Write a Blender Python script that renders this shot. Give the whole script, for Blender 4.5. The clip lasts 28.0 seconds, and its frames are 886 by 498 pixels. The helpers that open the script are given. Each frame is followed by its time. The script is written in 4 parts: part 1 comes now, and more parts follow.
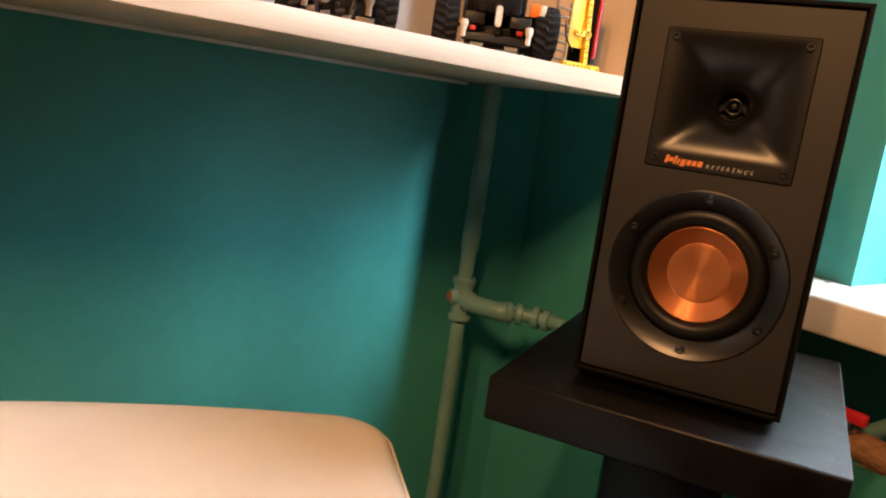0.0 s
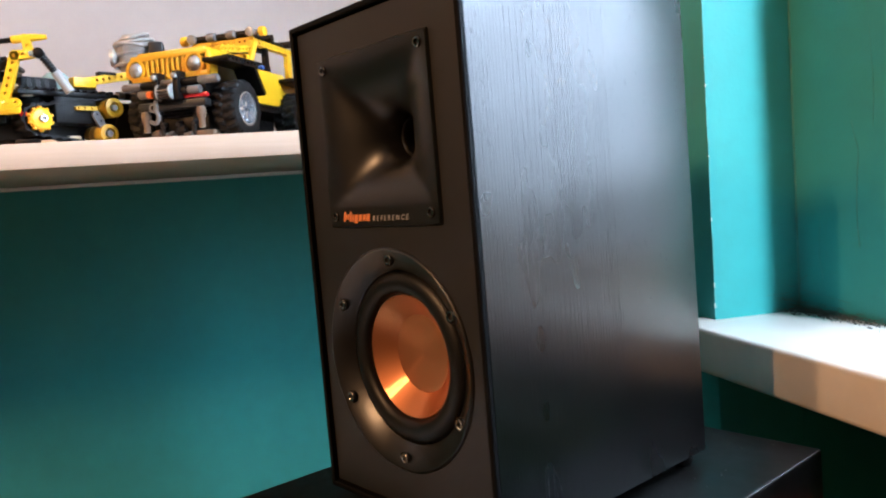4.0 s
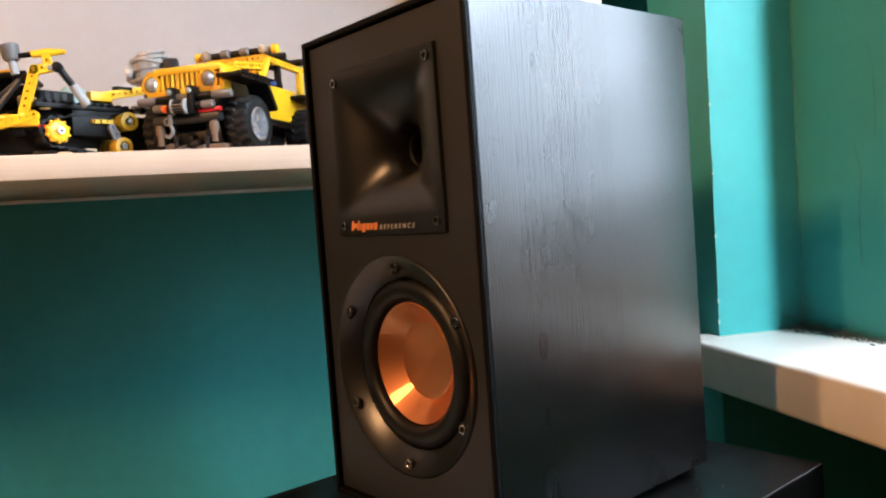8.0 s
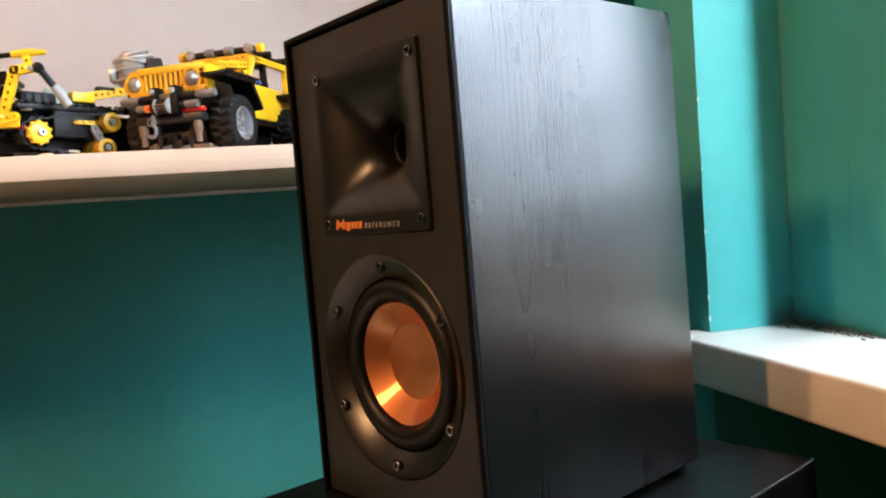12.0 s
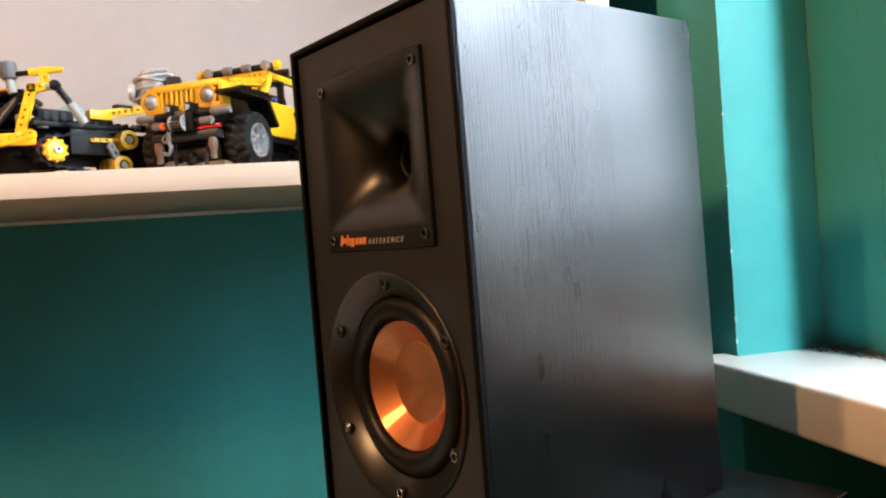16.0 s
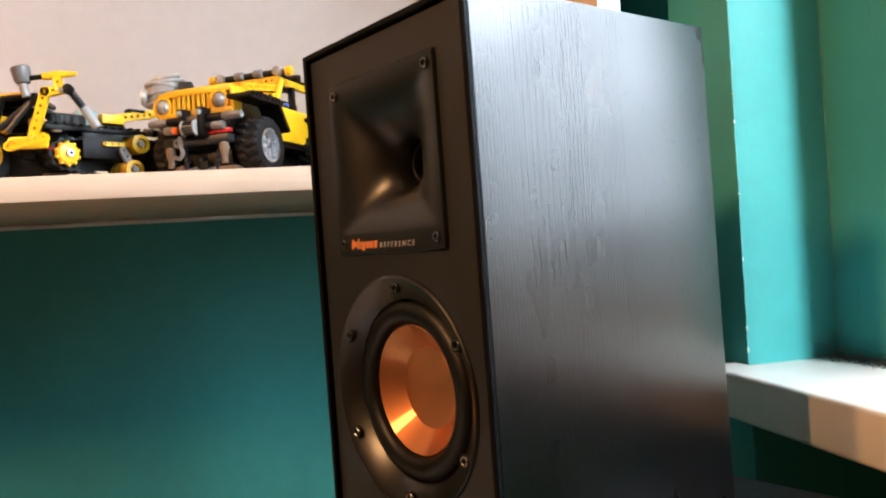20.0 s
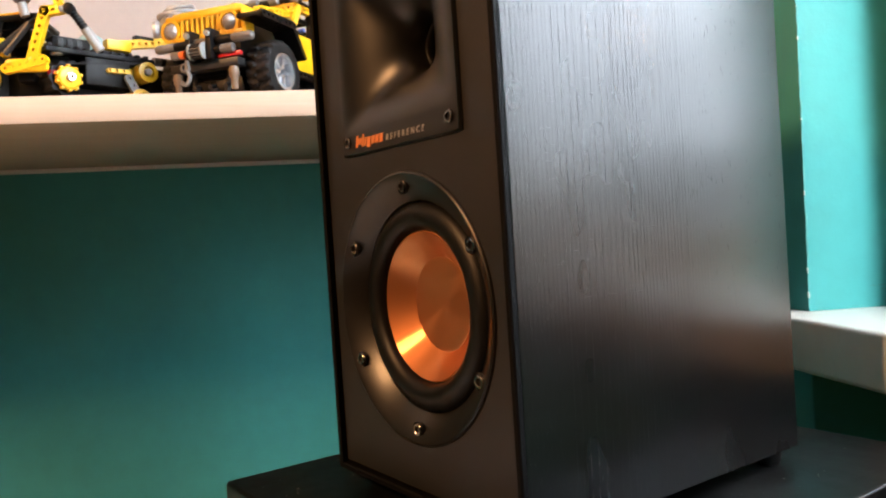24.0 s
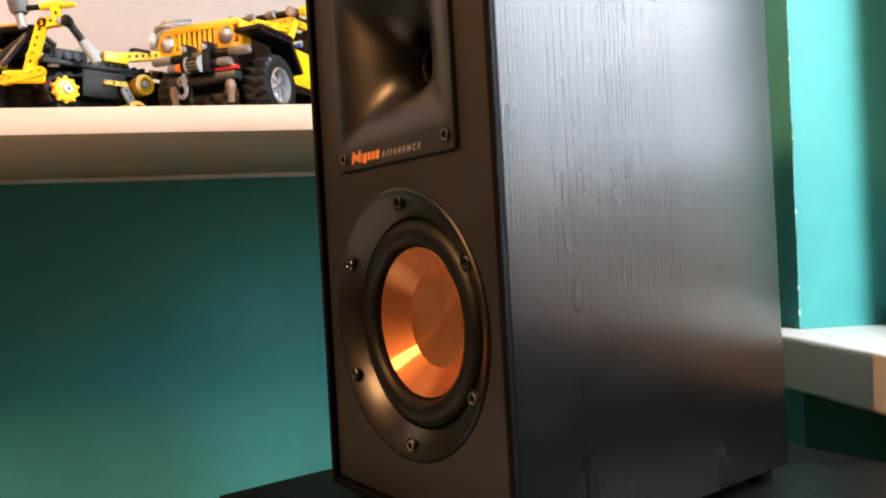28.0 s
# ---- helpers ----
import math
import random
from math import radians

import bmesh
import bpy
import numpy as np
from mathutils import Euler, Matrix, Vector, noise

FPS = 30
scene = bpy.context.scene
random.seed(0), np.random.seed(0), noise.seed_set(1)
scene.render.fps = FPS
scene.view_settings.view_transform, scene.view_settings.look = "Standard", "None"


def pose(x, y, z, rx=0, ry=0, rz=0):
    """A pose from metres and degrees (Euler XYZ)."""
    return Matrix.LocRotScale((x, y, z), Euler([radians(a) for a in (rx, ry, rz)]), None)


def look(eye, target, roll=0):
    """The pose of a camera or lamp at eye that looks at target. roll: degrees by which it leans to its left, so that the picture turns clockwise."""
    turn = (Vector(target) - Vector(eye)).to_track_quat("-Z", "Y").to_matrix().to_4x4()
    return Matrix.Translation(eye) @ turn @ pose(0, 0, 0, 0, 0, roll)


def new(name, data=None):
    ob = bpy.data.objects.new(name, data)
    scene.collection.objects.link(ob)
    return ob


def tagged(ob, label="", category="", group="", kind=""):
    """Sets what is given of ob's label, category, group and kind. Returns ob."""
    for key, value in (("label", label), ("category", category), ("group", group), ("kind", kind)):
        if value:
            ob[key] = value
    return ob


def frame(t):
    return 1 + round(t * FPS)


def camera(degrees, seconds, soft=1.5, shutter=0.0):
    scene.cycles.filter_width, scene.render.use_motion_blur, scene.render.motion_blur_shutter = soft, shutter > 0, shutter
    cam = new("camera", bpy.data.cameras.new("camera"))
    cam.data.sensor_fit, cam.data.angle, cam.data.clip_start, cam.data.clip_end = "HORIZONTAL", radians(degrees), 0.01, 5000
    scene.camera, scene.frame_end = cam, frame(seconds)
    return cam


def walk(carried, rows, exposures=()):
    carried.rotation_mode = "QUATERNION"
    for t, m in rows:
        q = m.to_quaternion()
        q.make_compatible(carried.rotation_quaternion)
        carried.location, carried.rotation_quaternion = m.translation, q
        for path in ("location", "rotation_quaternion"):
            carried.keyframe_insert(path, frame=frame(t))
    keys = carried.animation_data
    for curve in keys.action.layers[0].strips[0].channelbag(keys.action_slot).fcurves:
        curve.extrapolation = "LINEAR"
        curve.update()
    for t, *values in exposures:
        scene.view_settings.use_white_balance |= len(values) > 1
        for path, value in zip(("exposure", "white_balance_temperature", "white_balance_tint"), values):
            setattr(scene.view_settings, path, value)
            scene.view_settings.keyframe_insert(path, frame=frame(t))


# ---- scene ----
LENS = 59.83
cam = camera(LENS, 28.0, soft=2.1)
ROWS = [
    (0, 0.3865, -0.6041, 0.9913, 79.38, -8.02, 52.59),
    (0.5, 0.4433, -0.5337, 0.9719, 80.56, -7.33, 58.88),
    (1, 0.4877, -0.4673, 0.9432, 81.67, -5.58, 64.54),
    (1.5, 0.5096, -0.3610, 0.9398, 81.73, -3.26, 69.09),
    (2, 0.5242, -0.2605, 0.9508, 82.35, -0.66, 72.55),
    (2.5, 0.5228, -0.1903, 0.9644, 82.81, 1.68, 73.77),
    (3, 0.5197, -0.1614, 0.9831, 84.12, 3.30, 74.64),
    (3.5, 0.5167, -0.0967, 0.9850, 85.20, 3.98, 75.28),
    (5.5, 0.5262, -0.0867, 0.9778, 87.13, 3.71, 76.32),
    (6, 0.5287, -0.0919, 0.9765, 87.26, 3.83, 76.68),
    (6.5, 0.5300, -0.0921, 0.9766, 87.35, 3.78, 76.84),
    (7, 0.5292, -0.0934, 0.9755, 87.46, 3.56, 76.68),
    (7.5, 0.5285, -0.0915, 0.9750, 87.59, 3.47, 76.54),
    (8, 0.5297, -0.0923, 0.9756, 87.57, 3.47, 76.41),
    (8.5, 0.5291, -0.0894, 0.9762, 87.49, 3.51, 76.26),
    (9, 0.5215, -0.0851, 0.9715, 87.37, 3.60, 76.17),
    (9.5, 0.5193, -0.0844, 0.9714, 87.17, 3.71, 76.02),
    (10, 0.5197, -0.0857, 0.9715, 87.14, 3.77, 75.88),
    (10.5, 0.5208, -0.0849, 0.9728, 87.16, 3.88, 75.83),
    (11, 0.5212, -0.0855, 0.9726, 87.28, 3.98, 75.82),
    (11.5, 0.5222, -0.0858, 0.9736, 87.39, 4.03, 75.81),
    (12, 0.5231, -0.0865, 0.9739, 87.52, 4.05, 75.79),
    (12.5, 0.5235, -0.0860, 0.9740, 87.66, 4.04, 75.79),
    (14.5, 0.5036, -0.0719, 0.9663, 88.44, 4.01, 76.52),
    (15, 0.5043, -0.0719, 0.9664, 88.66, 3.96, 77.09),
    (15.5, 0.5047, -0.0698, 0.9670, 88.94, 3.94, 77.66),
    (16, 0.5064, -0.0664, 0.9688, 89.29, 3.94, 78.06),
    (16.5, 0.5065, -0.0674, 0.9688, 89.51, 4.01, 78.26),
    (17, 0.5065, -0.0686, 0.9683, 89.76, 4.10, 78.41),
    (17.5, 0.5078, -0.0680, 0.9691, 89.97, 4.11, 78.49),
    (18, 0.5087, -0.0667, 0.9701, 90.06, 4.04, 78.54),
    (18.5, 0.5067, -0.0686, 0.9677, 90.08, 3.96, 78.62),
    (19, 0.5056, -0.0675, 0.9674, 90.02, 3.85, 78.62),
    (19.5, 0.5053, -0.0667, 0.9668, 90.04, 3.68, 78.63),
    (20, 0.5046, -0.0686, 0.9657, 89.99, 3.51, 78.64),
    (20.5, 0.5052, -0.0689, 0.9662, 89.98, 3.34, 78.67),
    (21, 0.5033, -0.0687, 0.9634, 90.01, 3.24, 78.98),
    (21.5, 0.4865, -0.0639, 0.9528, 89.92, 3.27, 79.41),
    (22, 0.4567, -0.0554, 0.9308, 89.80, 3.44, 80.56),
    (22.5, 0.4376, -0.0440, 0.9136, 89.38, 3.62, 81.28),
    (24.5, 0.4362, -0.0448, 0.9126, 88.99, 2.84, 81.44),
    (25, 0.4358, -0.0451, 0.9124, 89.13, 2.64, 81.25),
    (25.5, 0.4360, -0.0462, 0.9119, 89.30, 2.48, 81.12),
    (26, 0.4363, -0.0464, 0.9125, 89.37, 2.43, 81.06),
    (26.5, 0.4364, -0.0457, 0.9124, 89.53, 2.37, 80.99),
    (27, 0.4370, -0.0467, 0.9126, 89.66, 2.36, 81.00),
    (27.5, 0.4389, -0.0469, 0.9146, 89.76, 2.37, 80.99),
    (28, 0.4394, -0.0462, 0.9153, 89.91, 2.46, 80.97),
]
EXPOSURES = [(0.0, 0.0, 6200, 10), (1.0, 0.0, 5250, 10), (2.0, -0.05, 5100, 10), (6.0, -0.1, 5650, 10), (18.0, -0.1, 5900, 10), (28.0, 0.15, 6350, 14)]
walk(cam, [(t, pose(x, y, z, rx, ry, rz)) for t, x, y, z, rx, ry, rz in ROWS], EXPOSURES)

# ---- world and light ----
world = bpy.data.worlds.new("world")
scene.world = world
world.use_nodes = True
wn = world.node_tree.nodes
sky = wn.new("ShaderNodeTexSky")
sky.sky_type = "NISHITA"
sky.sun_disc = False
sky.sun_elevation = radians(15)
sky.sun_rotation = radians(74)
wn["Background"].inputs["Strength"].default_value = 0.10
world.node_tree.links.new(sky.outputs[0], wn["Background"].inputs["Color"])
scene.view_settings.exposure = 0.0

WIN_X0, WIN_X1, WIN_Z0, WIN_Z1, GLASS_Y = -0.083, 0.85, 0.84, 2.15, 0.64


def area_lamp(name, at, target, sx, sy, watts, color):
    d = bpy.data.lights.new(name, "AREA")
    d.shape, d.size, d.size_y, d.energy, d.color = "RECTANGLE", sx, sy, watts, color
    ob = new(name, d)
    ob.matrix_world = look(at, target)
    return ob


# the sky in the window: dim over the houses low down, brighter above
for z0, z1, watts in ((0.868, 1.02, 0.6), (1.022, 1.22, 3.5), (1.222, 1.60, 10.5), (1.602, 2.14, 44.0)):
    area_lamp("daylight", ((WIN_X0 + WIN_X1) / 2, GLASS_Y + 0.10, (z0 + z1) / 2), ((WIN_X0 + WIN_X1) / 2, -1, (z0 + z1) / 2 - 0.02), WIN_X1 - WIN_X0 - 0.004, z1 - z0, watts, (0.86, 0.94, 1.0))
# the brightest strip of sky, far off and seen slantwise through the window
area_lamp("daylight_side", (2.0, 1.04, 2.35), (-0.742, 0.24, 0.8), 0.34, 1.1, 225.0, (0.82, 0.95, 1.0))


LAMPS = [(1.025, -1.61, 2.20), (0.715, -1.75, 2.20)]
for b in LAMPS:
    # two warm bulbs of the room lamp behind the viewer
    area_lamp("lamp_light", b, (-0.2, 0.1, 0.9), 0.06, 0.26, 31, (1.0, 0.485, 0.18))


# ---- mesh helpers ----
def part(name, bm, material, parent=None, label="", smooth=35):
    bmesh.ops.recalc_face_normals(bm, faces=bm.faces[:])
    me = bpy.data.meshes.new(name)
    bm.to_mesh(me)
    bm.free()
    if smooth:
        me.polygons.foreach_set("use_smooth", [True] * len(me.polygons))
        me.set_sharp_from_angle(angle=radians(smooth))
    if material:
        me.materials.append(material)
    ob = new(name, me)
    if parent:
        ob.parent = parent
    if label:
        ob["label"] = label
    return ob


def empty(name, m):
    ob = new(name)
    ob.empty_display_size = 0.05
    ob.matrix_world = m
    return ob


def box(x0, x1, y0, y1, z0, z1, bevel=0.0, seg=2, bm=None):
    bm = bm or bmesh.new()
    vs = bmesh.ops.create_cube(bm, size=1.0)["verts"]
    for v in vs:
        v.co = Vector((x0 + (v.co.x + 0.5) * (x1 - x0), y0 + (v.co.y + 0.5) * (y1 - y0), z0 + (v.co.z + 0.5) * (z1 - z0)))
    if bevel:
        es = list({e for v in vs for e in v.link_edges})
        bmesh.ops.bevel(bm, geom=es, offset=bevel, segments=seg, affect="EDGES", profile=0.5)
    return bm


def lathe(profile, segs=48, axis="y", at=(0, 0, 0), close=False, bm=None):
    """Turns (radius, height) pairs round an axis."""
    bm = bm or bmesh.new()
    at = Vector(at)
    rings = []
    for r, h in profile:
        ring = []
        for k in range(segs if r > 1e-6 else 1):
            a = 2 * math.pi * k / segs
            c, s = r * math.cos(a), r * math.sin(a)
            p = {"x": (h, c, s), "y": (c, h, s), "z": (c, s, h)}[axis]
            ring.append(bm.verts.new(at + Vector(p)))
        rings.append(ring)
    if close:
        rings.append(rings[0])
    for a, b in zip(rings, rings[1:]):
        for k in range(segs):
            q = [a[k % len(a)], a[(k + 1) % len(a)], b[(k + 1) % len(b)], b[k % len(b)]]
            q = list(dict.fromkeys(q))
            if len(q) > 2:
                bm.faces.new(q)
    return bm


def tube(points, r, segs=12, bm=None, caps=True):
    bm = bm or bmesh.new()
    pts = [Vector(p) for p in points]
    radii = r if isinstance(r, (list, tuple)) else [r] * len(pts)
    rings, side = [], None
    for n, p in enumerate(pts):
        d = (pts[min(n + 1, len(pts) - 1)] - pts[max(n - 1, 0)]).normalized()
        if side is None:
            side = d.orthogonal().normalized()
        side = (side - d * side.dot(d)).normalized()
        other = d.cross(side)
        rings.append([bm.verts.new(p + radii[n] * (math.cos(a) * side + math.sin(a) * other)) for a in [2 * math.pi * k / segs for k in range(segs)]])
    for a, b in zip(rings, rings[1:]):
        for k in range(segs):
            bm.faces.new((a[k], a[(k + 1) % segs], b[(k + 1) % segs], b[k]))
    if caps:
        bm.faces.new(rings[0][::-1])
        bm.faces.new(rings[-1])
    return bm


def bend(points, steps=5):
    """A smooth line through the points (Catmull-Rom)."""
    pts = [Vector(p) for p in points]
    pts = [2 * pts[0] - pts[1]] + pts + [2 * pts[-1] - pts[-2]]
    out = []
    for a, b, c, d in zip(pts, pts[1:], pts[2:], pts[3:]):
        for k in range(steps):
            t = k / steps
            out.append(0.5 * ((2 * b) + (c - a) * t + (2 * a - 5 * b + 4 * c - d) * t * t + (3 * b - a - 3 * c + d) * t ** 3))
    return out + [pts[-2]]


# ---- materials ----
class Mat:
    """A small builder for node materials."""

    def __init__(self, name, color, rough=0.5, metal=0.0, **extra):
        self.m = bpy.data.materials.new(name)
        self.m.use_nodes = True
        self.t = self.m.node_tree
        self.b = self.t.nodes["Principled BSDF"]
        self.b.inputs["Base Color"].default_value = (*color, 1)
        self.b.inputs["Roughness"].default_value = rough
        self.b.inputs["Metallic"].default_value = metal
        for k, v in extra.items():
            self.b.inputs[k.replace("_", " ")].default_value = v
        self.color = color
        self.height = None

    def node(self, kind, **values):
        n = self.t.nodes.new("ShaderNode" + kind)
        for k, v in values.items():
            if k in n.inputs:
                n.inputs[k].default_value = v
        return n

    def link(self, a, b):
        self.t.links.new(a, b)

    def coords(self, scale=(1, 1, 1), which="Object"):
        c = self.node("TexCoord")
        mp = self.node("Mapping")
        mp.inputs["Scale"].default_value = scale
        self.link(c.outputs[which], mp.inputs["Vector"])
        return mp.outputs[0]

    def noise(self, scale, detail=4, rough=0.55, stretch=(1, 1, 1), distortion=0.0):
        n = self.node("TexNoise", Scale=scale, Detail=detail, Roughness=rough, Distortion=distortion)
        self.link(self.coords(stretch), n.inputs["Vector"])
        return n.outputs["Fac"]

    def ramp(self, fac, stops):
        r = self.node("ValToRGB")
        el = r.color_ramp.elements
        while len(el) < len(stops):
            el.new(0.5)
        for e, (p, c) in zip(el, stops):
            e.position, e.color = p, (*c, 1) if len(c) == 3 else c
        self.link(fac, r.inputs[0])
        return r.outputs[0]

    def grey(self, fac, lo, hi, a=0.3, b=0.7):
        m = self.node("MapRange")
        m.inputs["From Min"].default_value, m.inputs["From Max"].default_value = a, b
        m.inputs["To Min"].default_value, m.inputs["To Max"].default_value = lo, hi
        self.link(fac, m.inputs["Value"])
        return m.outputs[0]

    def vary(self, fac, amount, second=None, amount2=0.0):
        """Base colour times 1 +- amount along a noise."""
        f = self.grey(fac, 1 - amount, 1 + amount)
        if second is not None:
            g = self.grey(second, 1 - amount2, 1 + amount2)
            mm = self.node("Math")
            mm.operation = "MULTIPLY"
            self.link(f, mm.inputs[0])
            self.link(g, mm.inputs[1])
            f = mm.outputs[0]
        mix = self.node("VectorMath")
        mix.operation = "SCALE"
        mix.inputs[0].default_value = self.color
        self.link(f, mix.inputs["Scale"])
        self.link(mix.outputs[0], self.b.inputs["Base Color"])
        return self

    def rough(self, fac, lo, hi):
        self.link(self.grey(fac, lo, hi), self.b.inputs["Roughness"])
        return self

    def bump(self, fac, strength, distance=0.001):
        n = self.node("Bump", Strength=strength, Distance=distance)
        if self.height is not None:
            self.link(self.height, n.inputs["Normal"])
        self.link(fac, n.inputs["Height"])
        self.height = n.outputs[0]
        self.link(n.outputs[0], self.b.inputs["Normal"])
        return self


def painted(name, color, rough, big=3.0, amount=0.06, fine=260.0, bump=0.12, spec=0.5):
    m = Mat(name, color, rough, Specular_IOR_Level=spec)
    n1, n2, n3 = m.noise(big, 5), m.noise(fine, 3), m.noise(38, 5, 0.6)
    m.vary(n1, amount, n3, amount * 0.5).rough(n3, rough - 0.06, rough + 0.08).bump(n2, bump, 0.0008).bump(n3, bump * 1.2, 0.002)
    return m.m


def plastic(name, color, rough=0.32, amount=0.05, spec=0.5):
    m = Mat(name, color, rough, Specular_IOR_Level=spec)
    n1, n2 = m.noise(60, 4), m.noise(420, 2)
    m.vary(n1, amount).rough(n1, rough - 0.05, rough + 0.1).bump(n2, 0.03, 0.0004)
    return m.m


TEAL = painted("teal_wall_paint", (0.045, 0.256, 0.240), 0.55, amount=0.10, bump=0.16, spec=0.32)
# made-up dark tone for walls out of view, so they bounce little light
UNSEEN_DARK = painted("unseen_wall_dark", (0.055, 0.044, 0.036), 0.6)
WHITE_WALL = painted("white_wall_paint", (0.385, 0.37, 0.355), 0.6)
# made-up grey: the unseen ceiling is darkened to lower the fill light
CEILING = painted("unseen_ceiling_grey", (0.18, 0.17, 0.165), 0.7)
SHELF_WHITE = painted("white_laminate", (0.76, 0.72, 0.68), 0.42, amount=0.03, bump=0.04)


def wood(name, dark, light, rough=0.5, axis=(2.0, 30.0, 30.0)):
    m = Mat(name, light, rough)
    n = m.noise(3.0, 8, 0.62, axis, 0.6)
    g = m.noise(40, 4, 0.6, (axis[0] * 0.4, axis[1], axis[2]))
    m.link(m.ramp(n, [(0.3, dark), (0.7, light)]), m.b.inputs["Base Color"])
    m.rough(g, rough - 0.06, rough + 0.1).bump(g, 0.15, 0.0006)
    return m.m


SHELF_EDGE = wood("pale_streaked_laminate", (0.56, 0.42, 0.30), (0.62, 0.48, 0.36), 0.5, (30.0, 1.2, 30.0))
PINE = wood("pale_wood_board", (0.66, 0.52, 0.36), (0.71, 0.57, 0.41), 0.5, (20.0, 20.0, 1.5))
# floor tone is set low to weaken the light bounced upwards
FLOOR_WOOD = wood("oak_floor_board", (0.045, 0.027, 0.017), (0.09, 0.055, 0.034), 0.42, (1.5, 16.0, 16.0))

SILL = Mat("white_marble_sill", (0.63, 0.575, 0.51), 0.34)
_n, _f = SILL.noise(7, 8, 0.65, (1, 1, 1), 1.5), SILL.noise(180, 3)
SILL.vary(_n, 0.07, SILL.noise(24, 6), 0.03).rough(_n, 0.28, 0.45).bump(_f, 0.05, 0.0006)
SILL = SILL.m

STAND = Mat("black_satin_lacquer", (0.0014, 0.0012, 0.0011), 0.40, Specular_IOR_Level=0.22)
_n, _f = STAND.noise(28, 6, 0.65), STAND.noise(240, 3)
STAND.vary(_n, 0.6, _f, 0.3).rough(_n, 0.34, 0.48).bump(_f, 0.14, 0.0006)
STAND = STAND.m
# paler tone that paints in the light caught by the stand's rounded edge
EDGE_SHINE = plastic("edge_highlight", (0.05, 0.05, 0.052), 0.5)


# ---- the room ----
def structure(name, bm, material, label, category):
    return tagged(part(name, bm, material, None), label, category, kind="structure")


LEFT_X, WALL_Y, PIER_Y, FAR_Y = -0.742, 0.512, 0.402, 0.70
structure("floor", box(-0.95, 3.4, -3.9, 0.9, -0.06, 0.0), FLOOR_WOOD, "oak floor boards of the room, darkened to cut bounce light", "floor")
structure("ceiling", box(-0.95, 3.4, -3.9, 0.9, 2.55, 2.65), CEILING, "unseen room ceiling, kept grey to cut bounce light", "ceiling")
structure("wall_west", box(LEFT_X - 0.18, LEFT_X, -3.9, 0.9, 0.0, 2.55), TEAL, "dark teal painted wall below the shelf", "wall")
# these two walls are never in view; dark to keep the shadows deep
structure("wall_south", box(LEFT_X, 3.3, -3.9, -3.75, 0.0, 2.55), UNSEEN_DARK, "unseen wall behind the viewer, kept dark to cut bounce light", "wall")
structure("wall_east", box(3.2, 3.38, -3.75, 0.9, 0.0, 2.55), UNSEEN_DARK, "unseen side wall of the room, kept dark to cut bounce light", "wall")
# window wall: a strip beside the window, the breast below, the lintel above and the far end
UNDER, NICHE_X0, NICHE_X1, NICHE_Y = WIN_Z0 - 0.066, -0.234, 1.25, 0.68
bm = box(LEFT_X, NICHE_X0, WALL_Y, FAR_Y, 0.0, 2.55)
box(NICHE_X0, WIN_X0, WALL_Y, FAR_Y, UNDER, 2.55, bm=bm)
# the radiator niche under the sill is set back
box(NICHE_X0, NICHE_X1, NICHE_Y, FAR_Y, 0.0, UNDER, bm=bm)
box(WIN_X0, WIN_X1, WALL_Y, FAR_Y, WIN_Z1, 2.55, bm=bm)
box(WIN_X1, 3.2, WALL_Y, FAR_Y, UNDER, 2.55, bm=bm)
box(NICHE_X1, 3.2, WALL_Y, FAR_Y, 0.0, UNDER, bm=bm)
structure("wall_north", bm, TEAL, "teal painted window wall with scuffed plaster", "wall")
structure("pier", box(-0.36, -0.233, PIER_Y, WALL_Y, 0.0, 2.55, 0.003), TEAL, "teal painted pier beside the window sill", "wall")
def rough_bead(points, r, seed, bumps, bm=None):
    """An uneven bead of old filler along a line."""
    rng = random.Random(seed)
    pts = [Vector(p) for p in points]
    n = bumps
    line = [pts[0].lerp(pts[-1], k / n) + Vector((rng.uniform(-1, 1), rng.uniform(-1, 1), 0)) * r * 0.35 for k in range(n + 1)]
    return tube(line, [r * rng.uniform(0.55, 1.25) for _ in line], 8, bm)


FILLER = painted("old_pale_green_filler", (0.06, 0.235, 0.205), 0.6, 30, 0.25, 200, 0.5)
part("filler_bead", rough_bead([(-0.2328, 0.5118, 0.826), (-0.2328, 0.5118, 2.0)], 0.0012, 3, 220), FILLER, bpy.data.objects["pier"], "old filler in the corner")
part("worn_corner", rough_bead([(-0.2338, 0.4028, 0.826), (-0.2338, 0.4028, 2.0)], 0.0011, 4, 260), FILLER, bpy.data.objects["pier"], "chipped paint edge")
rng = random.Random(12)
CHIP = painted("bare_plaster", (0.42, 0.46, 0.40), 0.8)
bm = bmesh.new()
for k in range(34):
    z = rng.uniform(0.83, 1.9)
    m = Matrix.Translation((-0.2335, 0.4025, z)) @ Matrix.Diagonal((rng.uniform(0.5, 1), rng.uniform(0.5, 1), rng.uniform(0.6, 2.2), 1))
    bmesh.ops.create_icosphere(bm, subdivisions=1, radius=rng.uniform(0.0008, 0.0019), matrix=m)
tagged(part("paint_chips", bm, CHIP, bpy.data.objects["pier"]), "small chips of bare plaster", kind="stuff")
bm = bmesh.new()
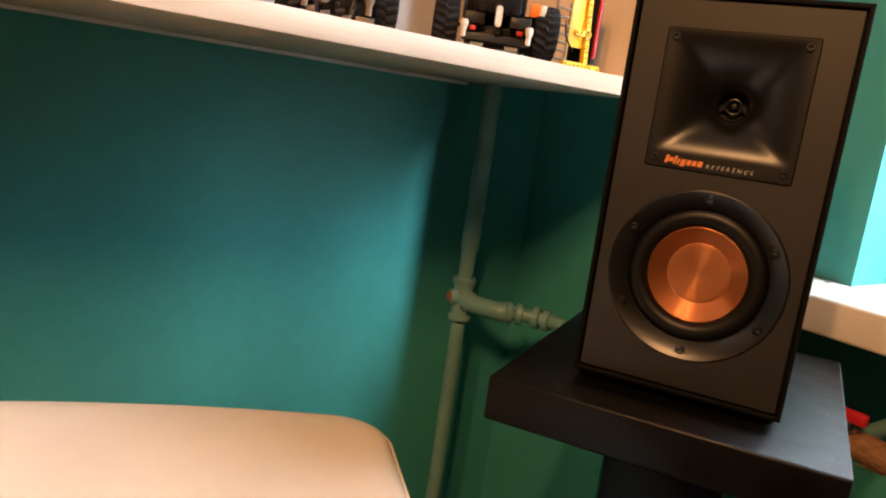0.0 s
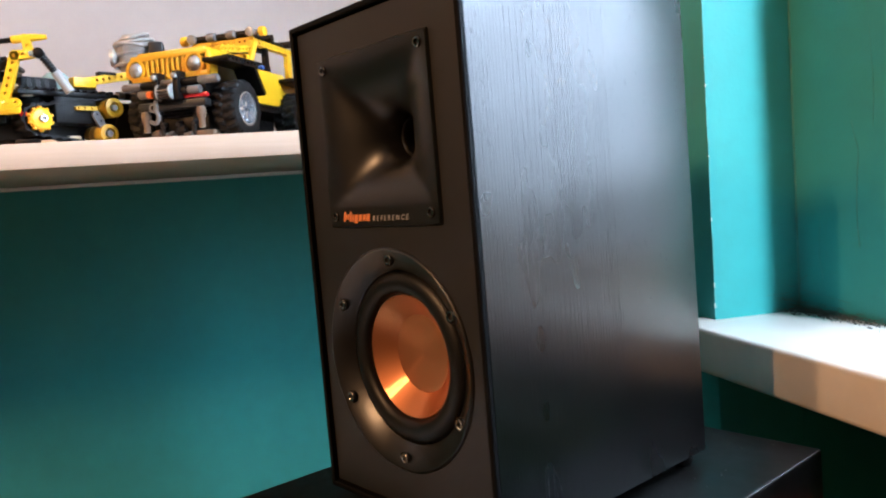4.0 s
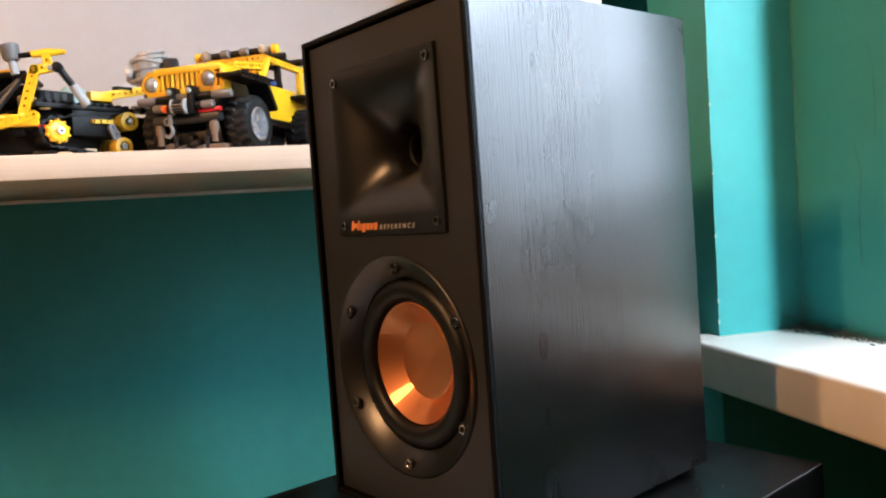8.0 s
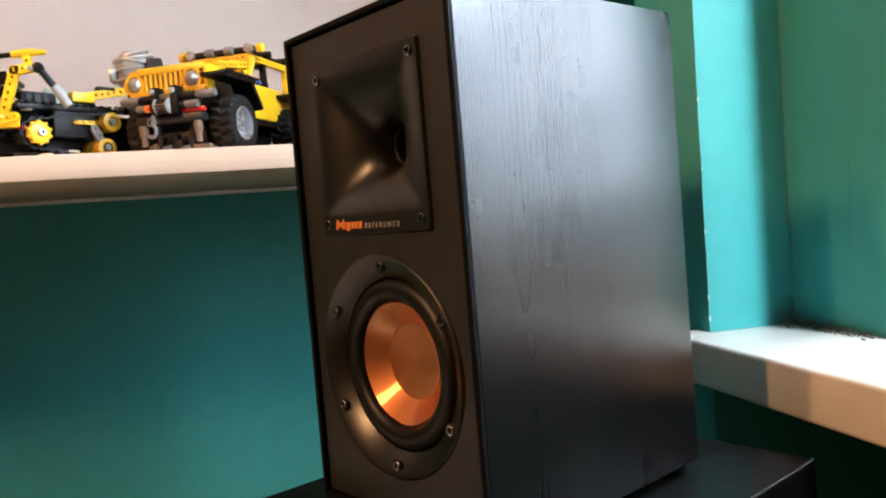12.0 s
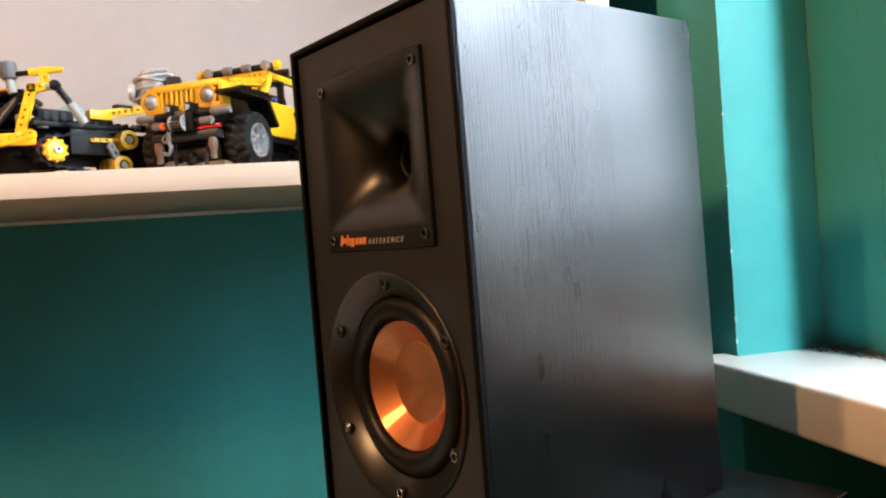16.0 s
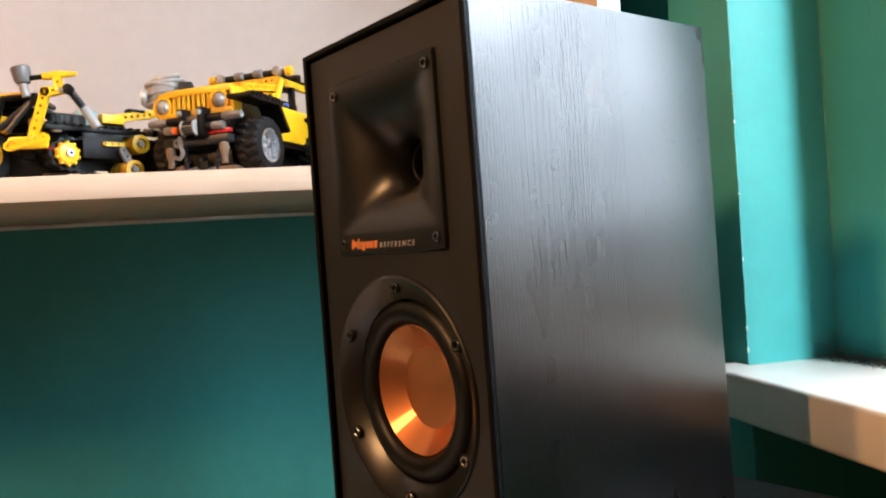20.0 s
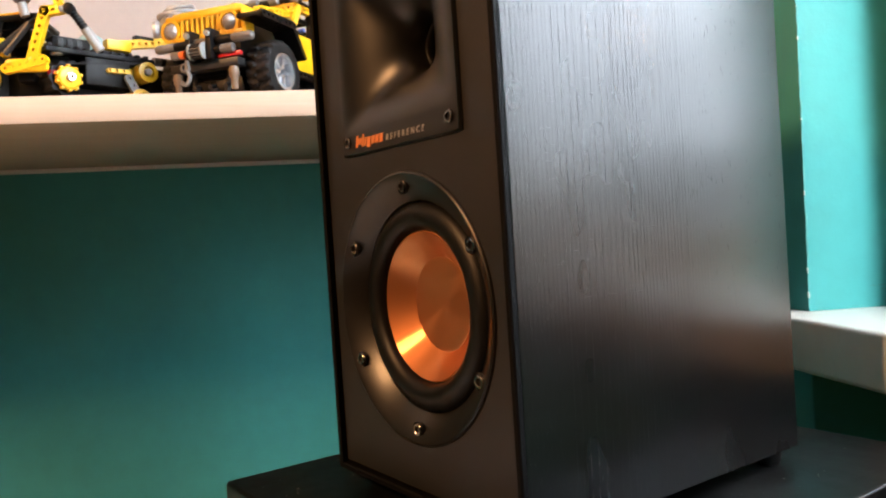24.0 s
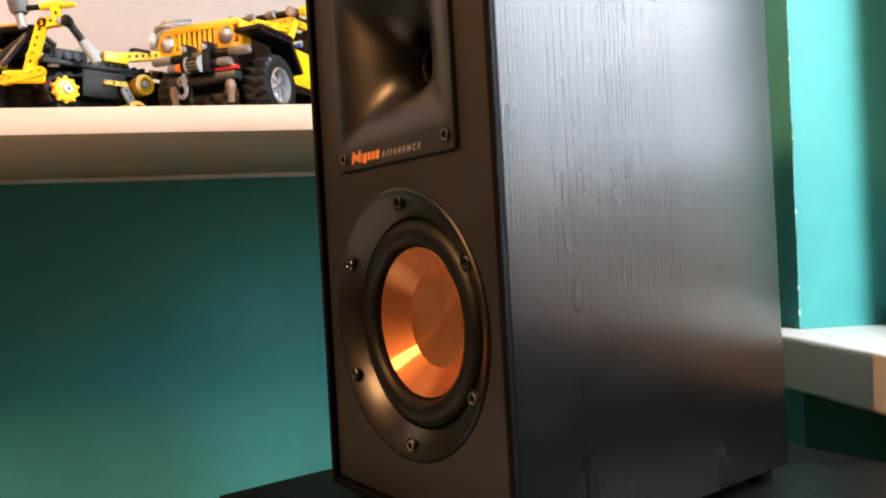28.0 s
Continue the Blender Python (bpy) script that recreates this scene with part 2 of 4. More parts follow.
for pts, r in (([(-0.161, 1.30), (-0.162, 1.22), (-0.161, 1.176), (-0.158, 1.150)], 0.0009), ([(-0.147, 1.03), (-0.143, 1.012), (-0.139, 0.998), (-0.142, 0.963), (-0.143, 0.925), (-0.141, 0.90)], 0.0009), ([(-0.196, 0.93), (-0.199, 0.89), (-0.194, 0.86)], 0.0007), ([(-0.12, 1.12), (-0.117, 1.06), (-0.119, 1.02)], 0.0006)):
    line = bend([(x, WALL_Y - 0.0003, z) for x, z in pts], 4)
    tube(line, [r * 0.7 * (0.3 + 0.7 * abs(math.sin(3.1 * k))) for k in range(len(line))], 6, bm)
part("plaster_crack", bm, FILLER, bpy.data.objects["wall_north"], "thin raised plaster cracks")
structure("wall_panel_white", box(LEFT_X, LEFT_X + 0.006, -1.7, 0.302, 1.064, 2.4), WHITE_WALL, "white painted wall above the shelf", "wall")
sill = structure("window_sill", box(-0.262, 1.62, 0.362, FAR_Y - 0.01, 0.775, 0.823, 0.005, 3), SILL, "thick white stone window sill with dust", "window sill")

win = tagged(empty("window_1", pose(WIN_X0, GLASS_Y, WIN_Z0)), "white framed window above the stone sill", "window", kind="structure")
W, H = WIN_X1 - WIN_X0, WIN_Z1 - WIN_Z0
FRAME = painted("window_frame_paint", (0.78, 0.77, 0.75), 0.4)
bm = box(0, 0.03, 0, 0.05, -0.02, H)
box(W - 0.05, W, 0, 0.05, -0.02, H, bm=bm)
box(0.03, W - 0.05, 0, 0.05, -0.02, 0.05, bm=bm)
box(0.03, W - 0.05, 0, 0.05, H - 0.05, H, bm=bm)
part("window_frame", bm, FRAME, win)
GLASS = Mat("window_glass", (1, 1, 1), 0.02, Transmission_Weight=1.0, IOR=1.45).m
g = part("pane", box(0.03, W - 0.05, 0.02, 0.026, 0.05, H - 0.05), GLASS, win)
g.visible_shadow = False

# ---- shelf unit ----
SHELF_X, SHELF_Z0, SHELF_Z1 = -0.337, 1.038, 1.064
shelf = tagged(empty("wall_shelf", pose(LEFT_X, -0.7, SHELF_Z0)), "deep white wall shelf with a pale wooden end panel", "shelf")
part("board", box(0.0005, SHELF_X - LEFT_X, -1.0, 1.035, 0, SHELF_Z1 - SHELF_Z0, 0.0015), SHELF_EDGE, shelf, "white laminate shelf board")
part("batten", box(0.0005, 0.012, -1.0, 1.0, -0.006, -0.0005, 0.001), SHELF_WHITE, shelf, "thin white wall batten")
part("end_panel", box(0.0065, SHELF_X - LEFT_X - 0.003, 1.002, 1.030, SHELF_Z1 - SHELF_Z0 + 0.0005, 1.2, 0.001), PINE, shelf, "pale wooden end panel")
part("edge_strip", box(SHELF_X - LEFT_X - 0.0028, SHELF_X - LEFT_X - 0.0005, 1.002, 1.030, SHELF_Z1 - SHELF_Z0 + 0.0005, 1.2), SHELF_WHITE, shelf, "white edge strip")

# ---- loudspeaker and its stand (both lean and turn together) ----
LEAN = Matrix.Translation((0, 0, 0.75)) @ pose(0, 0, 0, 0.82, -0.14, 26.83) @ Matrix.Translation((0, 0, 0.002))

stand = tagged(empty("speaker_stand", LEAN), "black lacquered speaker stand with a thick square top", "speaker stand")
part("top_plate", box(-0.157, 0.152, -0.060, 0.308, -0.044, 0.0, 0.003, 3), STAND, stand, "thick black top plate with a rounded edge")
# added strip: a painted highlight along the top plate's right edge
part("edge_highlight", tube(bend([(0.15105, -0.0575, -0.0008), (0.1512, 0.05, -0.0009), (0.15105, 0.18, -0.0008), (0.1511, 0.305, -0.0009)]), 0.00075, 8), EDGE_SHINE, stand, "thin pale strip standing in for light on the edge")
part("column", box(-0.06, 0.06, 0.066, 0.20, -0.72, -0.044, 0.002), STAND, stand)
part("base_plate", box(-0.15, 0.15, -0.04, 0.29, -0.745, -0.72, 0.003), STAND, stand)

BAFFLE = Mat("black_textured_baffle", (0.0048, 0.0041, 0.0035), 0.52, Specular_IOR_Level=0.56)
_n, _f = BAFFLE.noise(900, 2), BAFFLE.noise(14, 4)
BAFFLE.vary(_f, 0.12).rough(_f, 0.49, 0.56).bump(_n, 0.22, 0.0004)
BAFFLE = BAFFLE.m

ASH = Mat("black_ash_vinyl", (0.0016, 0.0016, 0.0018), 0.30, Specular_IOR_Level=0.88)
_sep = ASH.node("SeparateXYZ")
ASH.link(ASH.coords(), _sep.inputs[0])


def times(m, a, b):
    n = m.node("Math")
    n.operation = "MULTIPLY"
    m.link(a, n.inputs[0])
    m.link(b, n.inputs[1])
    return n.outputs[0]


def grain(scale, distortion, z, lo, hi):
    """Wandering upright grain lines."""
    w = ASH.node("TexWave", Scale=scale, Distortion=distortion, Detail=3.0)
    w.inputs["Detail Scale"].default_value = 1.1
    w.inputs["Detail Roughness"].default_value = 0.62
    w.wave_type, w.bands_direction, w.wave_profile = "BANDS", "Y", "SAW"
    ASH.link(ASH.coords((1, 1, z)), w.inputs["Vector"])
    return ASH.grey(w.outputs["Fac"], 0.0, 1.0, lo, hi)


_mid = ASH.grey(_sep.outputs["Y"], 1.0, 0.0, 0.13, 0.17)
_blot = ASH.grey(ASH.noise(11, 3, 0.5, (1, 1, 0.5)), 0.15, 1.0, 0.36, 0.60)
_fine = times(ASH, grain(110.0, 2.6, 0.07, 0.55, 1.0), _mid)
_pore = times(ASH, ASH.grey(ASH.noise(520, 3, 0.6, (1, 1, 0.07)), 0.0, 1.0, 0.56, 0.74), _blot)
_smear = ASH.noise(9, 4, 0.6, (1, 0.9, 0.40))
_brush = ASH.noise(140, 3, 0.6, (1, 0.16, 1))
_s = ASH.noise(6, 6, 0.65)
ASH.vary(_pore, 0.3, _s, 0.2).rough(_smear, 0.25, 0.32).bump(_fine, 0.16, 0.0004).bump(_brush, 0.07, 0.0003).bump(_pore, 0.06, 0.0003)
ASH = ASH.m
EDGE_BLACK = Mat("black_front_edge", (0.0012, 0.0011, 0.0010), 0.62, Specular_IOR_Level=0.10).m


def smooth_black(name, color, rough, spec=0.5):
    m = Mat(name, color, rough, Specular_IOR_Level=spec)
    n = m.noise(700, 2)
    m.rough(m.noise(25, 4), rough - 0.015, rough + 0.02).bump(n, 0.05, 0.0003)
    return m.m


HORN = smooth_black("black_horn_plastic", (0.0032, 0.0030, 0.0028), 0.35, 0.50)
RING = smooth_black("black_driver_ring", (0.0045, 0.0042, 0.0038), 0.33, 0.55)
RUBBER = smooth_black("black_rubber", (0.0022, 0.0022, 0.0022), 0.44, 0.28)
SCREW = Mat("blackened_steel", (0.20, 0.195, 0.19), 0.24, 1.0).m
CHROME = Mat("polished_metal", (0.80, 0.75, 0.66), 0.12, 1.0).m
# spun copper: an even satin sheen with a narrow streak from the turning grooves
COPPER = Mat("spun_copper_cone", (0.50, 0.20, 0.078), 0.55, 1.0)
_groove = COPPER.node("BsdfPrincipled", Roughness=0.23, Metallic=1.0, Anisotropic=0.95)
_groove.inputs["Base Color"].default_value = (0.66, 0.27, 0.10, 1)
_groove.inputs["Anisotropic Rotation"].default_value = 0.25
_t = COPPER.node("Tangent")
_t.direction_type, _t.axis = "RADIAL", "Y"
COPPER.link(_t.outputs[0], _groove.inputs["Tangent"])
_mix = COPPER.node("MixShader", Fac=0.36)
COPPER.link(COPPER.b.outputs[0], _mix.inputs[1])
COPPER.link(_groove.outputs[0], _mix.inputs[2])
COPPER.link(_mix.outputs[0], COPPER.t.nodes["Material Output"].inputs["Surface"])
COPPER = COPPER.m
ORANGE = plastic("copper_badge_print", (0.62, 0.20, 0.05), 0.4)
PALE_PRINT = plastic("pale_print", (0.42, 0.40, 0.38), 0.5)

# cabinet
speaker = tagged(empty("bookshelf_speaker", LEAN), "black bookshelf loudspeaker with a copper cone and square horn", "speaker")
HW, DEEP, Z0, Z1, RIM = 0.0938, 0.231, 0.010, 0.3635, 0.0042
bm = box(-HW, HW, 0.0012, DEEP, Z0, Z1, 0.0006, 2)
bmesh.ops.delete(bm, geom=[f for f in bm.faces if f.normal.y < -0.9 and f.calc_area() > 0.01], context="FACES")
part("cabinet", bm, ASH, speaker, "black ash wood grain cabinet")


def grain_lines(seed):
    """Raised wood grain on the cabinet's side: wandering upright lines of broken dashes, wider apart towards the front."""
    rng = random.Random(seed)
    bm = bmesh.new()
    waves = [(rng.uniform(9, 60), rng.uniform(0, 6.28), rng.uniform(0.3, 1.0)) for _ in range(7)]

    def sway(y, z):
        return sum(a * math.sin(f * z + p + 9 * y) / (f * 0.12) for f, p, a in waves) * 0.0011

    def dash(y0, z0, y1, z1, r):
        """A low ridge, tapered at both ends."""
        d = Vector((y1 - y0, z1 - z0)).normalized()
        rows = []
        for t, w in ((0.0, 0.25), (0.3, 1.0), (0.7, 0.9), (1.0, 0.2)):
            y, z, w = y0 + (y1 - y0) * t, z0 + (z1 - z0) * t, w * r * 1.6
            rows.append([bm.verts.new(p) for p in ((HW - 0.00002, y - d.y * w, z + d.x * w), (HW + w * 0.50, y, z), (HW - 0.00002, y + d.y * w, z - d.x * w))])
        for a, b in zip(rows, rows[1:]):
            for k in range(2):
                bm.faces.new((a[k], a[k + 1], b[k + 1], b[k]))

    y = 0.034
    while y < 0.132:
        strength = 1.0 if y < 0.095 else 0.5
        z = Z0 + 0.004
        while z < Z1 - 0.008:
            length = rng.uniform(0.010, 0.034)
            if rng.random() < 0.95:
                j = rng.gauss(0, 0.00025)
                dash(y + sway(y, z) + j, z, y + sway(y, z + length) + j + rng.gauss(0, 0.0002), z + length, strength * rng.uniform(0.00010, 0.00019))
            z += length + rng.uniform(0.0001, 0.0016)
        y += rng.uniform(0.0042, 0.0066) if y < 0.070 else rng.uniform(0.0019, 0.0036)
    # fine pores all over, denser beside the front edge
    for k in range(1500):
        y0 = 0.003 + abs(rng.gauss(0, 0.014)) if k < 700 else rng.uniform(0.006, 0.225)
        z0 = rng.uniform(Z0 + 0.002, Z1 - 0.008)
        dash(y0, z0, y0 + rng.gauss(0, 0.0002), z0 + rng.uniform(0.001, 0.005), rng.uniform(0.00005, 0.00011))
    # short ticks across the grain, in loose rows, and one long dent
    for k in range(150):
        y0, z0 = rng.uniform(0.02, 0.17), rng.choice((0.205, 0.19, 0.225, 0.15)) + rng.gauss(0, 0.006)
        dash(y0, z0, y0 + rng.uniform(0.001, 0.004), z0 + rng.gauss(0, 0.0003), rng.uniform(0.00006, 0.00014))
    y = 0.030
    while y < 0.186:
        step = rng.uniform(0.003, 0.012)
        if rng.random() < 0.5:
            dash(y, 0.1255 - 0.016 * (y - 0.03) + rng.gauss(0, 0.0002), y + step, 0.1255 - 0.016 * (y + step - 0.03), rng.uniform(0.00005, 0.00010))
        y += step
    return bm


GRAIN = Mat("black_grain_ridge", (0.003, 0.003, 0.0033), 0.34, Specular_IOR_Level=0.88).m
tagged(part("wood_grain", grain_lines(17), GRAIN, speaker), "raised black wood grain lines", kind="stuff")


def speaker_frame():
    """The black front edge of the shell, with a step down to the baffle."""
    bm = bmesh.new()
    a = []
    for s, y in ((0.0006, 0.0014), (0.0, 0.0008), (0.0, -0.0019), (0.0009, -0.0028), (RIM - 0.0008, -0.0028), (RIM, -0.0022), (RIM, 0.0070), (RIM + 0.004, 0.0070)):
        a.append([bm.verts.new(p) for p in ((-HW + s, y, Z0 + s), (HW - s, y, Z0 + s), (HW - s, y, Z1 - s), (-HW + s, y, Z1 - s))])
    for p, q in zip(a, a[1:]):
        for k in range(4):
            bm.faces.new((p[k], p[(k + 1) % 4], q[(k + 1) % 4], q[k]))
    return bm


part("front_edge", speaker_frame(), EDGE_BLACK, speaker, "black front edge")


def superpoint(a, n):
    c, s = math.cos(a), math.sin(a)
    k = (abs(c) ** n + abs(s) ** n) ** (-1 / n)
    return c * k, s * k


BAFFLE_Y = 0.0008


def baffle_mesh():
    """A board with a round hole for the woofer and a square one for the horn."""
    bm = bmesh.new()
    hx, segs, gap = HW - RIM - 0.0017, 80, RIM + 0.0017
    for z0, z1, zc, rx, rz, n in ((Z0 + gap, 0.2055, 0.1203, 0.0765, 0.0765, 2), (0.2055, Z1 - gap, 0.2734, 0.0600, 0.0590, 60)):
        inner, outer, deep = [], [], []
        for k in range(segs):
            a = 2 * math.pi * k / segs
            px, pz = superpoint(a, n)
            inner.append(Vector((px * rx, BAFFLE_Y, zc + pz * rz)))
            c, s = math.cos(a), math.sin(a)
            t = min(hx / max(abs(c), 1e-6), ((z1 - zc) if s > 0 else (zc - z0)) / max(abs(s), 1e-6))
            outer.append(Vector((c * t, BAFFLE_Y, zc + s * t)))
        for corner in ((-hx, z0), (hx, z0), (hx, z1), (-hx, z1)):
            q = Vector((corner[0], BAFFLE_Y, corner[1]))
            best = min(range(segs), key=lambda k: (outer[k] - q).length)
            outer[best] = q
        inner, outer = [bm.verts.new(p) for p in inner], [bm.verts.new(p) for p in outer]
        deep = [bm.verts.new(v.co + Vector((0, 0.008, 0))) for v in inner]
        for k in range(segs):
            j = (k + 1) % segs
            bm.faces.new((outer[k], outer[j], inner[j], inner[k]))
            bm.faces.new((inner[k], inner[j], deep[j], deep[k]))
    # the board's narrow sides, down into the groove behind the rim
    z0, z1 = Z0 + gap, Z1 - gap
    for a, b in (((-hx, z0), (hx, z0)), ((hx, z0), (hx, z1)), ((hx, z1), (-hx, z1)), ((-hx, z1), (-hx, z0))):
        bm.faces.new([bm.verts.new(p) for p in ((a[0], BAFFLE_Y, a[1]), (b[0], BAFFLE_Y, b[1]), (b[0], 0.0075, b[1]), (a[0], 0.0075, a[1]))])
    return bm


part("baffle", baffle_mesh(), BAFFLE, speaker, "matt black textured front baffle")
for sx in (-1, 1):
    for y in (0.022, 0.215):
        part("foot", lathe([(0, -0.001), (0.008, -0.001), (0.009, 0.002), (0.009, 0.0105), (0, 0.0105)], 20, "z", (sx * 0.081, y, 0.001)), RUBBER, speaker)


# horn: a square plate with a flared mouth
HX, HZ0, HZ1 = 0.062, 0.2127, 0.3341
HZC = (HZ0 + HZ1) / 2
PLATE_Y = -0.0016


def horn_mesh():
    """A square plate; its lip rolls slowly over into a flare that turns from square to round."""
    bm = bmesh.new()
    segs, rings = 160, []
    mouth, tall, mid, throat, depth = 0.0592, 0.0532, 0.2793, 0.0145, 0.0366
    steps = [(0.0620, 0.0607, BAFFLE_Y + 0.0006, 90, HZC), (0.0620, 0.0607, PLATE_Y + 0.0016, 90, HZC), (0.0610, 0.0597, PLATE_Y, 90, HZC), (mouth, tall, PLATE_Y, 80, mid)]
    for k in range(1, 33):
        q = k / 32
        t = 1 - (1 - q) ** 1.5
        y = PLATE_Y + depth * (1 - (1 - t ** 1.7) ** 0.55)
        steps.append((mouth + (throat - mouth) * t, tall + (throat - tall) * t, y, 2 + 30 * max(0.0, 1 - t / 0.95) ** 2, mid + (HZC - mid) * t))
    steps.append((throat, throat, PLATE_Y + depth + 0.0120, 2, HZC))
    for hx, hz, y, n, zc in steps:
        ring = []
        for k in range(segs):
            px, pz = superpoint(2 * math.pi * k / segs, n)
            ring.append(bm.verts.new((px * hx, y, zc + pz * hz)))
        rings.append(ring)
    for p, q in zip(rings, rings[1:]):
        for k in range(segs):
            bm.faces.new((p[k], p[(k + 1) % segs], q[(k + 1) % segs], q[k]))
    bm.faces.new(rings[-1])
    return bm


horn = part("horn", horn_mesh(), HORN, speaker, "square black flared tweeter horn", 30)
THROAT_Y = PLATE_Y + 0.0482
plug = part("phase_plug", lathe([(0.0066 + 0.0012 * math.cos(t), 0.0015 * math.sin(t)) for t in [2 * math.pi * j / 12 for j in range(12)]], 36, "y", (0, THROAT_Y - 0.006, HZC), True), CHROME, horn, "thin shiny tweeter ring")
part("dome", lathe([(0, -0.0052), (0.0024, -0.0045), (0.0042, -0.0020), (0.0046, 0.0), (0.0, 0.0)], 20, "y", (0, THROAT_Y - 0.001, HZC)), RUBBER, plug)
part("throat_disc", lathe([(0.0, 0.0), (0.0141, 0.0), (0.0141, -0.0006), (0.0, -0.0006)], 32, "y", (0, THROAT_Y, HZC)), RUBBER, plug, "matt black throat disc")
part("throat_rim", lathe([(0.0138, -0.0008), (0.0144, -0.0030), (0.0136, -0.0036), (0.0128, -0.0028), (0.0126, -0.0008)], 40, "y", (0, THROAT_Y - 0.0095, HZC)), RUBBER, plug)
for k in range(3):
    a = radians(90 + 120 * k)
    part("strut", tube([(0.0072 * math.cos(a), THROAT_Y - 0.005, HZC + 0.0072 * math.sin(a)), (0.0132 * math.cos(a), THROAT_Y - 0.001, HZC + 0.0132 * math.sin(a))], 0.0012, 8), RUBBER, plug)


SOCKET = plastic("black_socket", (0.004, 0.004, 0.004), 0.5)


def screw(parent, x, y, z, r=0.0036):
    s = part("screw", lathe([(r * 0.50, 0.0012), (r * 0.54, -0.0010), (r * 0.62, -0.0013), (r * 0.84, -0.0013), (r * 0.97, -0.0008), (r, 0.0002), (r, 0.002)], 20, "y", (x, y, z)), SCREW, parent)
    part("socket", lathe([(r * 0.53, 0.0006), (0.0, 0.0009)], 6, "y", (x, y, z)), SOCKET, s)
    return s


for sx in (-1, 1):
    for z in (0.2212, 0.3262):
        screw(horn, sx * 0.0537, PLATE_Y - 0.0002, z)

# woofer
WZ = 0.1203
flange = part("driver_ring", lathe([(0.0785, 0.0040), (0.0785, 0.0010), (0.0779, -0.0002), (0.0767, -0.0008), (0.0757, -0.0004), (0.0742, 0.0003), (0.0717, 0.0017), (0.0692, 0.0033), (0.0667, 0.0051), (0.0644, 0.0069), (0.0628, 0.0084), (0.0614, 0.0096), (0.0614, 0.014)], 96, "y", (0, 0, WZ)), RING, speaker, "dished black driver ring", 25)
part("groove", lathe([(0.0800, 0.0038), (0.0800, 0.0032), (0.0786, 0.0032)], 96, "y", (0, 0, WZ)), RUBBER, flange)
for k in range(6):
    a = radians(60 * k)
    x, z = 0.0701 * math.sin(a), WZ + 0.0697 * math.cos(a)
    part("well", lathe([(0.0050, -0.0006), (0.0046, -0.0012), (0.0043, -0.0006), (0.0043, 0.001)], 20, "y", (x, 0.0022, z)), RING, flange)
    screw(flange, x, 0.0016, z, 0.0038)
roll = [(0.0616, 0.0125)] + [(0.0528 + 0.0080 * math.cos(radians(t)), 0.0125 - 0.0062 * math.sin(radians(t))) for t in range(10, 180, 12)] + [(0.0446, 0.0130), (0.0430, 0.0135)]
part("surround", lathe(roll, 80, "y", (0, 0, WZ)), RUBBER, speaker, "black rubber surround")
part("cone", lathe([(0.0440, 0.0126), (0.0433, 0.0122)] + [(0.0433 - 0.0155 * t, 0.0123 + 0.0122 * t) for t in [k / 8 for k in range(1, 9)]], 96, "y", (0, 0, WZ)), COPPER, speaker, "spun copper woofer cone", 60)
part("dust_cap", lathe([(0.0281, 0.0249), (0.0280, 0.0242), (0.0275, 0.0241)] + [(0.0275 * (1 - t), 0.0241 + 0.0018 * t) for t in [k / 8 for k in range(1, 9)]], 96, "y", (0, 0, WZ)), COPPER, speaker, "copper dust cap", 60)

# badge: a plain copper mark and the readable series word
def slanted_bars(x, z, items, lean=0.22):
    """A row of slanted strokes (width, foot, height, gap), standing for a brand mark."""
    bm = bmesh.new()
    for w, foot, h, gap in items:
        vs = bmesh.ops.create_cube(bm, size=1.0)["verts"]
        for v in vs:
            zz = foot + (v.co.z + 0.5) * h
            v.co = Vector((x + (v.co.x + 0.5) * w + lean * zz, PLATE_Y - 0.0001 + v.co.y * 0.0004, z + zz))
        x += w + gap
    return bm


badge = part("badge", slanted_bars(-0.0445, 0.2172, ((0.0024, 0.0, 0.0070, 0.0005), (0.0038, 0.0016, 0.0036, 0.0008))), ORANGE, horn, "copper coloured brand mark")
part("mark", slanted_bars(-0.0371, 0.2172, ((0.0020, 0.0, 0.0072, 0.0010), (0.0020, 0.0, 0.0050, 0.0010), (0.0042, -0.0012, 0.0060, 0.0010), (0.0038, 0.0002, 0.0046, 0.0010), (0.0036, 0.0002, 0.0046, 0.0010), (0.0040, 0.0, 0.0050, 0.0))), ORANGE, badge)


def text_part(name, words, size, m, material, parent, space=1.0, shear=0.0):
    c = bpy.data.curves.new(name, "FONT")
    c.body, c.size, c.extrude, c.space_character, c.shear = words, size, 0.00012, space, shear
    ob = new("letters", c)
    me = bpy.data.meshes.new_from_object(ob.evaluated_get(bpy.context.evaluated_depsgraph_get()))
    bpy.data.objects.remove(ob)
    bpy.data.curves.remove(c)
    me.transform(m)
    me.materials.append(material)
    t = new(name, me)
    t.parent = parent
    return t


text_part("lettering", "REFERENCE", 0.0050, pose(-0.0092, PLATE_Y - 0.0002, 0.2172, 90), PALE_PRINT, badge, 1.68, 0.25)

# ---- heating pipe ----
PIPE = painted("old_green_pipe_paint", (0.135, 0.26, 0.24), 0.4, 14, 0.14, 120, 0.35)
RUST = painted("rusty_plug_face", (0.22, 0.09, 0.04), 0.8, 60, 0.3, 300, 0.4)
pipe = tagged(empty("heating_pipe", pose(-0.66, 0.302, 0)), "old pale green painted steel heating pipe with fittings", "pipe")
part("riser", tube([(0, 0, 0.0), (0, 0, 1.0375)], 0.0132, 20), PIPE, pipe)
